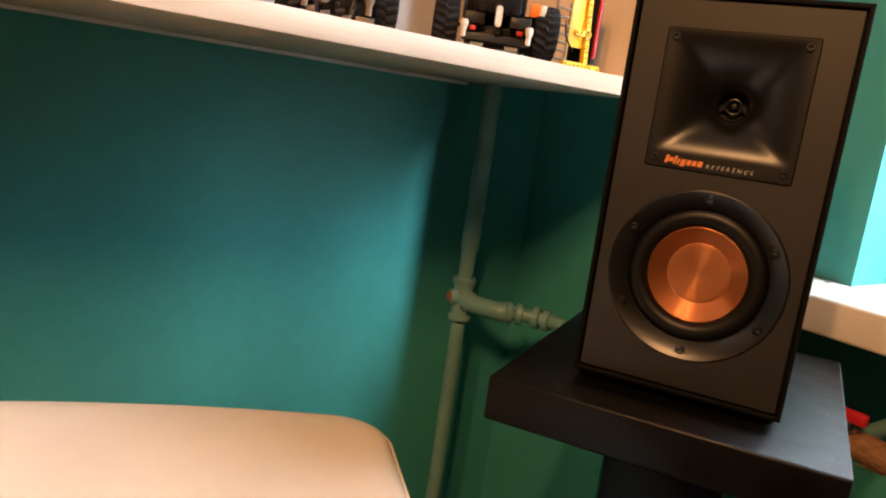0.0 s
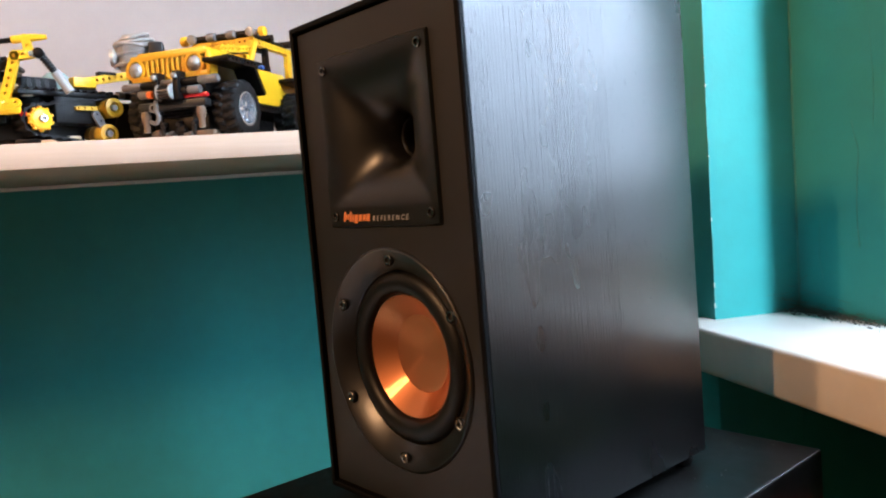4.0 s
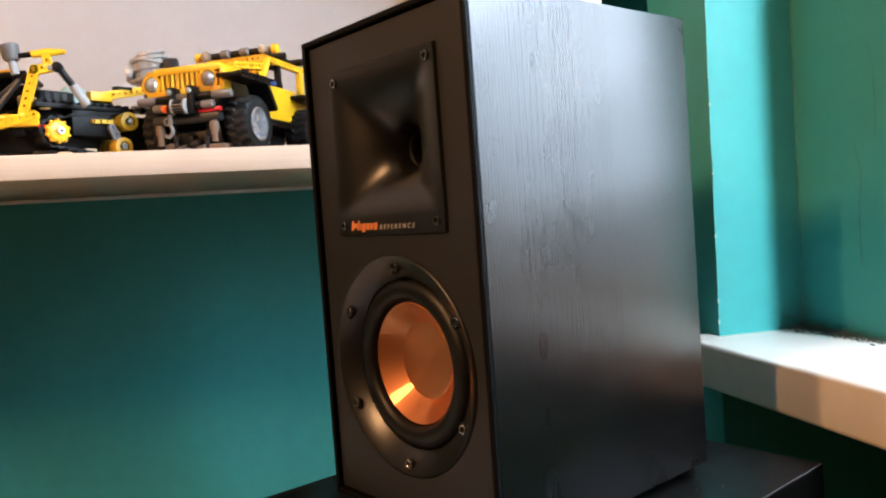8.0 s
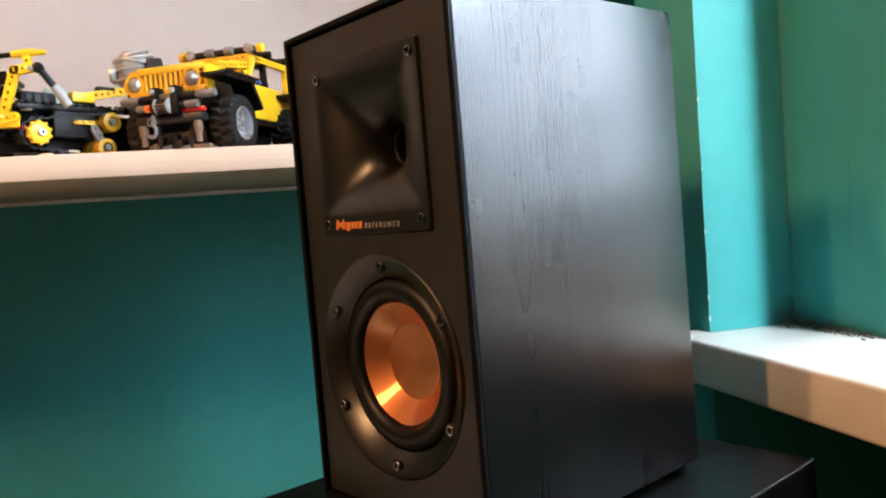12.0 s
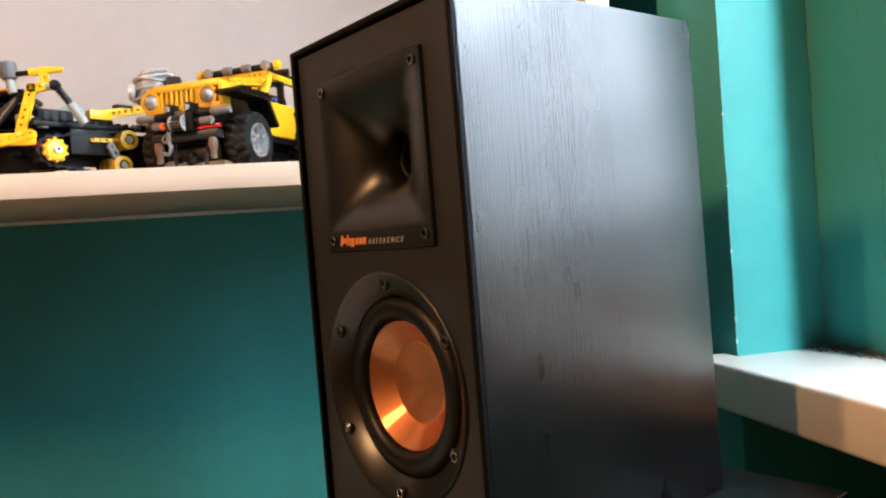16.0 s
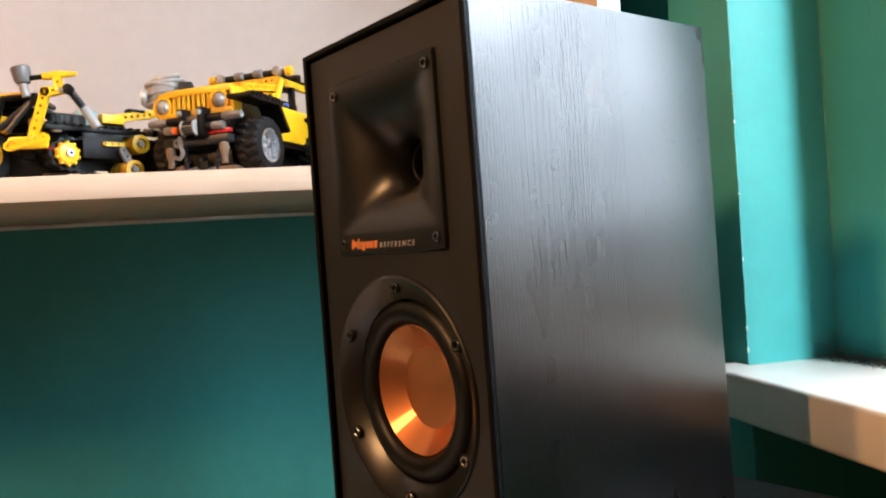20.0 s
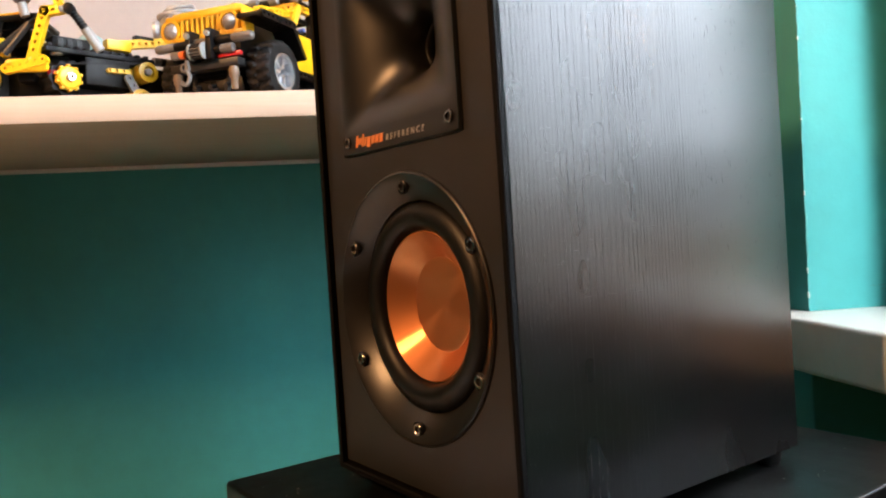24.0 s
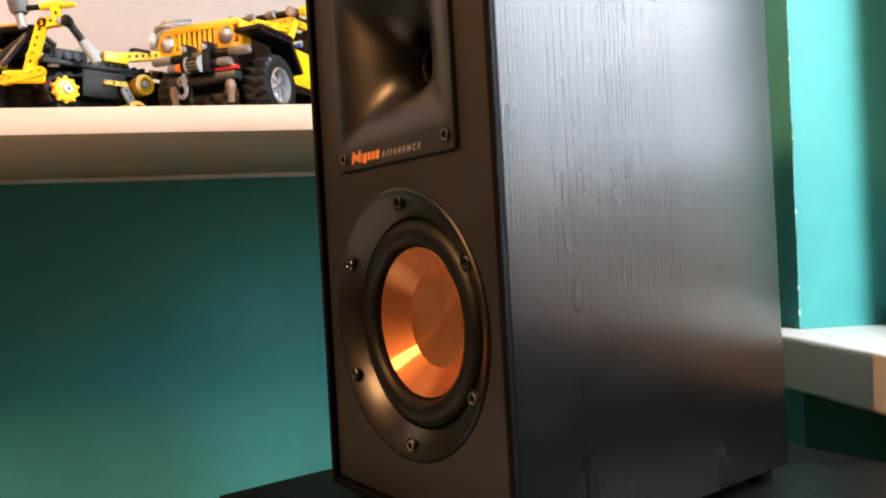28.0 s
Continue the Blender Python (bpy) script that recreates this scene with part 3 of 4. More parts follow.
part("sleeve", tube([(0, 0, 0.739), (0, 0, 0.741), (0, 0, 1.0370)], [0.0150, 0.0160, 0.0160], 20), PIPE, pipe, "wider pipe length above the joint")
part("tee", tube([(0, 0, 0.610), (0, 0, 0.616), (0, 0, 0.680), (0, 0, 0.686)], [0.016, 0.0178, 0.0178, 0.016], 20), PIPE, pipe)
for z in (0.614, 0.682):
    part("collar", lathe([(0.0132, -0.006), (0.0205, -0.006), (0.0220, 0.0), (0.0205, 0.006), (0.0132, 0.006)], 20, "z", (0, 0, z)), PIPE, pipe)
stub = part("plug", tube([(0, 0.0, 0.650), (-0.004, -0.022, 0.652), (-0.005, -0.026, 0.652)], [0.0145, 0.0145, 0.0115], 16), PIPE, pipe)
part("plug_face", tube([(-0.0049, -0.0255, 0.652), (-0.0054, -0.0280, 0.652)], [0.0110, 0.0090], 14), RUST, stub, "rusty end of the plug")
run = bend([(0, 0, 0.648), (0.035, 0.004, 0.646), (0.080, 0.022, 0.646), (0.100, 0.052, 0.645), (0.134, 0.074, 0.645), (0.172, 0.084, 0.645), (0.30, 0.0845, 0.645), (0.60, 0.088, 0.645)])
part("branch", tube(run, 0.0125, 16), PIPE, pipe)
part("elbow", tube(run[2:13], [0.0165, 0.0175, 0.0170, 0.0165, 0.0165, 0.0165, 0.0165, 0.0170, 0.0175, 0.0180, 0.0165], 18), PIPE, pipe)
for k in (3, 12, 15, 19, 22):
    d = (run[k + 1] - run[k - 1]).normalized() * 0.0065
    part("collar", tube([run[k] - d, run[k] - d * 0.8, run[k] + d * 0.8, run[k] + d], [0.0150, 0.0195, 0.0195, 0.0150], 18), PIPE, pipe)

# ---- padded stool ----
LEATHER = Mat("cream_leather", (0.79, 0.69, 0.57), 0.45)
_n, _f = LEATHER.noise(11, 5), LEATHER.noise(330, 3, 0.7)
LEATHER.vary(_n, 0.05).rough(_n, 0.34, 0.5).bump(_f, 0.16, 0.0006).bump(_n, 0.2, 0.003)
LEATHER = LEATHER.m
STOOL_FOOT = wood("dark_stool_foot", (0.05, 0.03, 0.02), (0.10, 0.06, 0.04), 0.4)
# origin at the middle of the seat; x runs towards the viewer's side, y along the arched edge
stool = tagged(empty("padded_stool", pose(-0.1395, -0.4236, 0, 0, 0, -25.0)), "cream leather padded stool with a piped edge", "stool")


def stool_outline(inset, z, bow=0.014):
    """A rounded square with one edge bowed outwards."""
    hx, hy, r = 0.21 - inset, 0.21 - inset, max(0.050 - inset * 0.4, 0.012)
    pts = []
    for cx, cy, a0 in ((1, 1, 0), (-1, 1, 90), (-1, -1, 180), (1, -1, 270)):
        for k in range(9):
            a = radians(a0 + 90 * k / 8)
            pts.append((cx * (hx - r) + r * math.cos(a), cy * (hy - r) + r * math.sin(a)))
        if (cx, cy) in ((-1, 1), (1, 1), (-1, -1), (1, -1)):
            nx = {(1, 1): (-1, 1), (-1, 1): (-1, -1), (-1, -1): (1, -1), (1, -1): (1, 1)}[(cx, cy)]
            p = pts[-1]
            q = {(-1, 1): (-hx + r, hy), (-1, -1): (-hx, -hy + r), (1, -1): (hx - r, -hy), (1, 1): (hx, hy - r)}[nx]
            pts += [(p[0] + (q[0] - p[0]) * j / 8, p[1] + (q[1] - p[1]) * j / 8) for j in range(1, 8)]
    return [Vector((x - (bow * (1 - (y / 0.21) ** 2) if x < 0 else 0) * min(1, -x / 0.15 if x < 0 else 0), y, z)) for x, y in pts]


def stacked(rings, cap=True):
    bm = bmesh.new()
    rows = [[bm.verts.new(p) for p in ring] for ring in rings]
    for a, b in zip(rows, rows[1:]):
        for k in range(len(a)):
            bm.faces.new((a[k], a[(k + 1) % len(a)], b[(k + 1) % len(a)], b[k]))
    if cap:
        bm.faces.new(rows[-1])
        bm.faces.new(rows[0][::-1])
    return bm


pad = part("seat_pad", stacked([stool_outline(i, z) for i, z in ((0.004, 0.588), (0.0, 0.594), (0.0, 0.642), (0.0012, 0.650), (0.0050, 0.6560), (0.012, 0.6590), (0.030, 0.6605), (0.070, 0.6612), (0.13, 0.6615), (0.19, 0.6616))]), LEATHER, stool, "cream leather seat pad", 50)
ring = stool_outline(-0.0002, 0.6475)
part("piping", tube(ring + ring[:2], 0.0022, 8), LEATHER, pad)
ring = stool_outline(0.0006, 0.6405)
part("seam", tube(ring + ring[:2], 0.0009, 6), STOOL_FOOT, pad, "dark seam under the piping")
part("body", stacked([stool_outline(i, z) for i, z in ((0.010, 0.030), (0.006, 0.036), (0.006, 0.584), (0.012, 0.590))]), LEATHER, stool, "", 50)
for sx in (-0.16, 0.16):
    for sy in (-0.16, 0.16):
        part("foot", tube([(sx, sy, 0.0), (sx, sy, 0.032)], [0.014, 0.02], 12), STOOL_FOOT, stool)

# ---- building-brick toys on the shelf ----
YELLOW = plastic("yellow_plastic", (0.74, 0.42, 0.004), 0.36)
BLACK_P = plastic("black_plastic", (0.0032, 0.0031, 0.003), 0.42, spec=0.2)
DARK_P = plastic("dark_grey_plastic", (0.018, 0.018, 0.018), 0.40, spec=0.3)
GREY_P = plastic("light_grey_plastic", (0.26, 0.26, 0.25), 0.34)
TUBE_GREY = plastic("old_grey_plastic", (0.13, 0.125, 0.12), 0.36)
WHITE_P = plastic("white_plastic", (0.62, 0.58, 0.52), 0.35)
RED_P = plastic("red_plastic", (0.40, 0.012, 0.016), 0.3)
ORANGE_P = plastic("orange_plastic", (0.80, 0.16, 0.015), 0.3)
BLUE_P = plastic("blue_plastic", (0.02, 0.08, 0.35), 0.3)
TAN_P = plastic("tan_plastic", (0.50, 0.34, 0.19), 0.4)
OLD_TAN = plastic("old_tan_plastic", (0.15, 0.10, 0.065), 0.45)
TYRE = plastic("black_tyre_rubber", (0.006, 0.0057, 0.0056), 0.62, spec=0.25)
SILVER = Mat("silver_plastic", (0.55, 0.56, 0.58), 0.25, 0.85).m
CLEAR = Mat("clear_plastic", (0.92, 0.90, 0.88), 0.06, Transmission_Weight=0.85, IOR=1.25).m
LENS_GLASS = Mat("faceted_clear_lens", (0.46, 0.43, 0.40), 0.14, 0.6)
LENS_GLASS.bump(LENS_GLASS.noise(420, 2, 0.5), 0.9, 0.0015)
LENS_GLASS = LENS_GLASS.m
SMOKY = Mat("pale_silvered_plastic", (0.42, 0.42, 0.40), 0.30, 0.35).m
SEA_GLASS = Mat("pale_green_clear_plastic", (0.50, 0.72, 0.66), 0.15, Transmission_Weight=0.5, IOR=1.3).m
OCHRE = plastic("dull_yellow_plastic", (0.55, 0.33, 0.006), 0.4)
UNIT = 0.008


def liftarm(p0, p1, axis=(1, 0, 0), w=0.0078, t=0.0074, bm=None):
    """A studless beam from hole p0 to hole p1; axis is the way of the holes."""
    bm = bm or bmesh.new()
    p0, p1, n = Vector(p0), Vector(p1), Vector(axis).normalized()
    d = p1 - p0
    count = max(1, round(d.length / UNIT))
    d.normalize()
    n = (n - d * n.dot(d)).normalized()
    e = n.cross(d)
    step = (p1 - p0).length / count
    segs = 16
    for k in range(count + 1):
        c = p0 + d * step * k
        outer, inner = [], []
        for j in range(segs):
            a = 2 * math.pi * j / segs
            ca, sa = math.cos(a), math.sin(a)
            if (k == 0 and ca < -1e-6) or (k == count and ca > 1e-6):
                outer.append(c + w / 2 * (ca * d + sa * e))
            else:
                m = max(abs(ca), abs(sa))
                outer.append(c + ca / m * step / 2 * d + sa / m * w / 2 * e)
            inner.append(c + 0.0018 * (ca * d + sa * e))
        top = [bm.verts.new(p + n * t / 2) for p in outer]
        bot = [bm.verts.new(p - n * t / 2) for p in outer]
        it = [bm.verts.new(p + n * t / 2) for p in inner]
        ib = [bm.verts.new(p - n * t * 0.1) for p in inner]
        for j in range(segs):
            i2 = (j + 1) % segs
            bm.faces.new((top[j], top[i2], it[i2], it[j]))
            bm.faces.new((it[j], it[i2], ib[i2], ib[j]))
            bm.faces.new((top[i2], top[j], bot[j], bot[i2]))
        bm.faces.new(ib)
        bm.faces.new(bot[::-1])
    bmesh.ops.remove_doubles(bm, verts=bm.verts[:], dist=0.00005)
    return bm


def tyre_mesh(R, W, inner, lugs=20):
    """A balloon tyre on the y axis; chevron lugs stand out of its tread."""
    h = W / 2
    segs = lugs * 6
    rows = [(inner, 0.86, 0), (inner * 1.12, 1.0, 0), (R * 0.80, 1.0, 0), (R * 0.88, 0.97, 0.4), (R * 0.965, 0.84, 1), (R * 0.99, 0.5, 1), (R, 0.10, 1)]
    rows = [(r, -y, l) for r, y, l in rows] + [(R * 0.94, 0.0, 0)] + [(r, y, l) for r, y, l in rows[::-1]]
    bm = bmesh.new()
    rings = []
    for r, y, l in rows:
        ring = []
        for k in range(segs):
            a = 2 * math.pi * k / segs
            u = a * lugs / (2 * math.pi) - abs(y) * 0.55 + (0.5 if y > 0 else 0)
            q = r * (1 - 0.085 * l * (1 if u % 1.0 > 0.52 else 0))
            ring.append(bm.verts.new((q * math.cos(a), y * h, q * math.sin(a))))
        rings.append(ring)
    for p, q in zip(rings, rings[1:]):
        for k in range(segs):
            bm.faces.new((p[k], p[(k + 1) % segs], q[(k + 1) % segs], q[k]))
    return bm


def wheel(parent, at, R, W, rim_r, rim_mat, side, yaw=0.0, spokes=6):
    m = pose(*at, 0, 0, yaw)
    bm = tyre_mesh(R, W, rim_r)
    bm.transform(m)
    t = part("tyre", bm, TYRE, parent, "chunky black tyre")
    o = side * W / 2
    bm = lathe([(rim_r * 1.04, o * 0.80), (rim_r * 1.03, o * 1.00), (rim_r * 0.97, o * 1.03), (rim_r * 0.90, o * 1.00), (rim_r * 0.86, o * 0.55), (rim_r * 0.80, o * 0.22), (0, o * 0.18)], 32, "y")
    for k in range(spokes):
        a = 2 * math.pi * k / spokes
        tube([(rim_r * 0.20 * math.cos(a), o * 0.66, rim_r * 0.20 * math.sin(a)), (rim_r * 0.55 * math.cos(a), o * 0.55, rim_r * 0.55 * math.sin(a)), (rim_r * 0.88 * math.cos(a), o * 0.42, rim_r * 0.88 * math.sin(a))], rim_r * 0.12, 6, bm)
    lathe([(rim_r * 0.32, o * 0.30), (rim_r * 0.32, o * 0.70), (rim_r * 0.16, o * 0.74), (rim_r * 0.14, o * 0.5), (0, o * 0.5)], 16, "y", bm=bm)
    bm.transform(m)
    part("rim", bm, rim_mat, t, "")
    return t


def rod(name, a, b, r, material, parent, label=""):
    return part(name, tube([a, b], r, 12), material, parent, label)


def pin(parent, at, axis, r, length, material, name="pin"):
    at, d = Vector(at), Vector(axis).normalized() * length / 2
    return part(name, tube([at - d, at - d * 0.85, at + d * 0.85, at + d], [r * 0.8, r, r, r * 0.8], 14), material, parent)


# yellow off-road car
jeep = tagged(empty("toy_off_road_car", pose(-0.512, -0.104, SHELF_Z1, 0, 0, -30)), "yellow brick-built toy off-road car with chunky tyres", "toy car")
for x in (0.075, -0.072):
    for s in (-1, 1):
        wheel(jeep, (x, s * 0.0555, 0.0345), 0.0345, 0.030, 0.019, SILVER, s)
part("chassis", box(-0.10, 0.088, -0.034, 0.034, 0.030, 0.052, 0.002), BLACK_P, jeep)
part("underbody", box(-0.05, 0.104, -0.037, 0.037, 0.010, 0.031, 0.003), BLACK_P, jeep)
part("gearbox", box(0.062, 0.100, -0.030, 0.030, 0.002, 0.036, 0.003), BLACK_P, jeep)
for x in (0.075, -0.072):
    rod("axle", (x, -0.05, 0.0345), (x, 0.05, 0.0345), 0.006, DARK_P, jeep)
part("body_tub", box(-0.112, 0.030, -0.046, 0.046, 0.052, 0.088, 0.002), YELLOW, jeep)
for s in (-1, 1):
    part("door_panel", box(-0.062, 0.026, s * 0.0485 - 0.002, s * 0.0485 + 0.002, 0.046, 0.092, 0.0015), YELLOW, jeep)
    part("sill_beam", liftarm((-0.056, s * 0.051, 0.044), (0.032, s * 0.051, 0.044), (0, 1, 0)), BLACK_P, jeep)
hood = part("hood", box(0.020, 0.109, -0.047, 0.037, 0.0975, 0.1055, 0.0025), YELLOW, jeep, "yellow hood with slots")
for k in range(4):
    part("slot", box(0.045 + k * 0.014, 0.053 + k * 0.014, -0.030, -0.024, 0.1054, 0.1062), ORANGE_P, hood)
for s in (-1, 1):
    part("hood_beam", liftarm((0.024, s * 0.0405 - 0.005, 0.1015), (0.104, s * 0.0405 - 0.005, 0.1015), (0, 0, 1)), YELLOW, jeep)
part("engine_bay", box(0.030, 0.100, -0.033, 0.033, 0.052, 0.093), BLACK_P, jeep)


def grille_mesh():
    bm = box(0.104, 0.110, -0.056, 0.044, 0.0715, 0.0785, 0.001)
    box(0.104, 0.110, -0.056, 0.044, 0.0965, 0.1025, 0.001, bm=bm)
    for k in range(8):
        y = -0.0350 + 0.047 * k / 7
        box(0.1045, 0.1095, y - 0.0020, y + 0.0020, 0.0780, 0.0970, 0.0006, 1, bm=bm)
    for s in (-1, 1):
        y = s * 0.0385 - 0.0120
        lathe([(0.0098, -0.003), (0.0130, -0.003), (0.0130, 0.003), (0.0098, 0.003)], 24, "x", (0.107, y, 0.0868), True, bm)
        box(0.092, 0.109, *((0.040, 0.0470) if s > 0 else (-0.0585, -0.0545)), 0.073, 0.101, 0.003, bm=bm)
    return bm


part("grille", grille_mesh(), YELLOW, jeep, "yellow grille with seven slots")
part("grille_back", box(0.1015, 0.1035, -0.055, 0.043, 0.072, 0.101), BLACK_P, jeep)
for s in (-1, 1):
    lamp_ = part("headlight", lathe([(0.0, 0.0065), (0.005, 0.0055), (0.0085, 0.002), (0.0094, -0.002), (0.0, -0.002)], 24, "x", (0.1085, s * 0.0385 - 0.0120, 0.0868)), LENS_GLASS, jeep, "clear faceted round headlight")
    part("reflector", lathe([(0.0, -0.0018), (0.0030, -0.0024), (0.0055, -0.0006), (0.0072, 0.0010), (0.0090, 0.0012)], 9, "x", (0.1085, s * 0.0385 - 0.0120, 0.0868)), SILVER, lamp_)
    # black fender: a flat top and a sloped tail
    bm = box(0.055, 0.121 if s > 0 else 0.092, min(s * 0.044, s * 0.072), max(s * 0.044, s * 0.072), 0.0845, 0.0895, 0.001)
    vs = bmesh.ops.create_cube(bm, size=1.0)["verts"]
    for v in vs:
        v.co = pose(0.044, s * 0.058, 0.0725, 0, -55, 0) @ Vector((v.co.x * 0.042, v.co.y * 0.028, v.co.z * 0.005))
    part("fender", bm, BLACK_P, jeep, "angular black fender")
    part("fender_trim", liftarm((0.060, s * 0.0725, 0.0868), (0.117 if s > 0 else 0.088, s * 0.0725, 0.0868), (0, 1, 0)), BLACK_P, jeep)
    bm = box(-0.112, -0.046, min(s * 0.044, s * 0.070), max(s * 0.044, s * 0.070), 0.080, 0.085, 0.001)
    part("rear_fender", bm, BLACK_P, jeep)
    pin(jeep, (0.040, s * 0.073, 0.086), (0, 1, 0), 0.0027, 0.006, BLUE_P)
    part("pillar", tube([(0.018, s * 0.0435, 0.092), (-0.005, s * 0.0425, 0.128)], 0.0048, 8), YELLOW, jeep)
    part("roof_beam", liftarm((-0.004, s * 0.0425, 0.127), (-0.096, s * 0.0425, 0.127), (0, 1, 0)), YELLOW, jeep)
    part("rear_pillar", box(-0.098, -0.088, s * 0.0425 - 0.0036, s * 0.0425 + 0.0036, 0.088, 0.124, 0.001), YELLOW, jeep)
    part("mid_pillar", box(-0.034, -0.026, s * 0.0425 - 0.0036, s * 0.0425 + 0.0036, 0.088, 0.124, 0.001), BLACK_P, jeep)
part("screen_beam", liftarm((-0.004, -0.040, 0.1290), (-0.004, 0.040, 0.1290), (1, 0, 0), 0.0095), YELLOW, jeep)
part("cowl_beam", liftarm((0.016, -0.040, 0.1060), (0.016, 0.040, 0.1060), (1, 0, 0)), YELLOW, jeep)
for s in (-1, 1):
    part("stay", liftarm((0.000, s * 0.039, 0.118), (0.070, s * 0.037, 0.108), (0, 1, 0)), YELLOW, jeep)
# roof rack of black tubes with clear lamps
for y in (-0.036, 0.0, 0.036):
    rod("rack_rail", (-0.004, y, 0.1375), (-0.098, y, 0.1355), 0.0035, BLACK_P, jeep)
for x in (-0.004, -0.045, -0.095):
    rod("rack_bar", (x, -0.047, 0.1385), (x, 0.047, 0.1385), 0.0048, BLACK_P, jeep)
for s in (-1, 1):
    pin(jeep, (-0.003, s * 0.056, 0.1390), (0, 1, 0), 0.0060, 0.008, YELLOW, "rack_end")
    pin(jeep, (0.001, s * 0.042, 0.1390), (1, 0, 0), 0.0060, 0.010, LENS_GLASS, "rack_lamp")
    pin(jeep, (0.001, s * 0.014, 0.1390), (0, 1, 0), 0.0056, 0.012, TUBE_GREY, "rack_sleeve")
part("seat_block", box(-0.06, -0.02, -0.035, 0.035, 0.088, 0.108, 0.004), BLACK_P, jeep)
part("spare_holder", box(-0.122, -0.112, -0.02, 0.02, 0.050, 0.085, 0.002), BLACK_P, jeep)
# bumper, winch and hook
for z, x, half in ((0.066, 0.119, 0.062), (0.056, 0.121, 0.040)):
    for k in range(5):
        a, b = -half + 2 * half * k / 5, -half + 2 * half * (k + 1) / 5
        pin(jeep, (x, (a + b) / 2, z), (0, 1, 0), 0.0048, b - a, TUBE_GREY if k % 2 == 0 else BLACK_P, "bumper_tube")
for s in (-1, 1):
    part("winch_bracket", box(0.112, 0.129, s * 0.013 - 0.0035, s * 0.013 + 0.0035, 0.046, 0.078, 0.001), BLACK_P, jeep)
    pin(jeep, (0.130, s * 0.013, 0.072), (1, 0, 0), 0.0032, 0.005, GREY_P, "bush")
winch = part("winch_drum", lathe([(0.0, -0.009), (0.0088, -0.009), (0.0088, -0.007), (0.0066, -0.006), (0.0066, 0.006), (0.0088, 0.007), (0.0088, 0.009), (0, 0.009)], 20, "y", (0.128, 0.0, 0.055)), GREY_P, jeep, "pale ribbed winch drum")
for k in range(12):
    a = 2 * math.pi * k / 12
    part("rib", box(-0.0009, 0.0009, -0.0065, 0.0065, 0.0062, 0.0084), DARK_P, winch).matrix_basis = pose(0.128, 0, 0.055, 0, 360 * k / 12, 0)
pin(jeep, (0.127, -0.021, 0.054), (0, 1, 0), 0.0042, 0.007, ORANGE_P, "collar")
hook = [(0.132, -0.012, 0.046), (0.133, -0.012, 0.036), (0.134, -0.008, 0.028), (0.134, -0.012, 0.021), (0.134, -0.019, 0.023)]
part("hook", tube(bend(hook), 0.0023, 8), TUBE_GREY, jeep, "grey hook")
part("hook_link", lathe([(0.0030, -0.002), (0.0052, -0.002), (0.0052, 0.002), (0.0030, 0.002)], 16, "x", (0.133, -0.014, 0.038), True), TUBE_GREY, jeep)
part("red_bar", box(0.114, 0.120, 0.008, 0.046, 0.0475, 0.0525, 0.001), RED_P, jeep, "red bar")
part("skid_bar", box(0.108, 0.121, -0.044, 0.044, 0.037, 0.0465, 0.0015), DARK_P, jeep)
for s in (-1, 1):
    part("peg", lathe([(0.0, 0.0), (0.0035, 0.0), (0.0035, 0.010), (0.0050, 0.013), (0.0056, 0.018), (0.0046, 0.023), (0.0, 0.0245)], 14, "z", (0.118, s * 0.036, 0.0135)), OLD_TAN, jeep, "worn peg")
part("tan_block", box(0.094, 0.110, 0.022, 0.044, 0.0, 0.0115, 0.0008), OLD_TAN, jeep)
for y, z, c in ((-0.030, 0.012, OLD_TAN), (-0.012, 0.009, TUBE_GREY), (0.004, 0.014, DARK_P), (0.012, 0.007, TUBE_GREY)):
    pin(jeep, (0.109, y, z), (0, 1, 0.2), 0.0042, 0.011, c, "linkage_bush")
for y in (-0.022, 0.016):
    part("damper", tube([(0.106, y, 0.006), (0.102, y * 1.3, 0.046)], 0.0030, 10), DARK_P, jeep)
for k in range(3):
    rod("lower_link", (0.085, -0.02 + 0.02 * k, 0.030), (0.112, -0.02 + 0.02 * k, 0.020), 0.0028, DARK_P, jeep)

# silver toy robot head behind it
robot_head = tagged(empty("toy_robot_head", pose(-0.60, -0.219, SHELF_Z1) @ Matrix.Diagonal((1.08, 1.08, 1.20, 1))), "silver toy robot head on a dark pedestal", "toy")
part("pedestal", lathe([(0.0, 0.0), (0.020, 0.0), (0.020, 0.006), (0.011, 0.010), (0.011, 0.085), (0.016, 0.09), (0.0, 0.09)], 24, "z"), DARK_P, robot_head)
part("core", lathe([(0.0, 0.088), (0.017, 0.09), (0.023, 0.105), (0.022, 0.122), (0.013, 0.134), (0.0, 0.137)], 14, "z"), SMOKY, robot_head)
for rr, tx, ty, zz, dx in ((0.0245, 6, 3, 0.113, 0.0), (0.0240, -8, -4, 0.119, 0.0), (0.0250, 3, 2, 0.101, 0.0), (0.0225, 9, 4, 0.125, 0.001), (0.0170, 12, 6, 0.131, 0.001)):
    o = part("band", lathe([(rr + 0.0020 * math.cos(t), 0.0020 * math.sin(t)) for t in [2 * math.pi * j / 10 for j in range(10)]], 32, "z", (0, 0, 0), True), SMOKY, robot_head)
    o.matrix_basis = pose(dx, 0.0, zz, tx, ty, 0)
part("visor", box(0.014, 0.030, 0.018, 0.036, 0.100, 0.122, 0.003), DARK_P, robot_head)
part("face_plate", box(0.018, 0.027, -0.012, 0.014, 0.098, 0.120, 0.004), CLEAR, robot_head, "clear face plate")
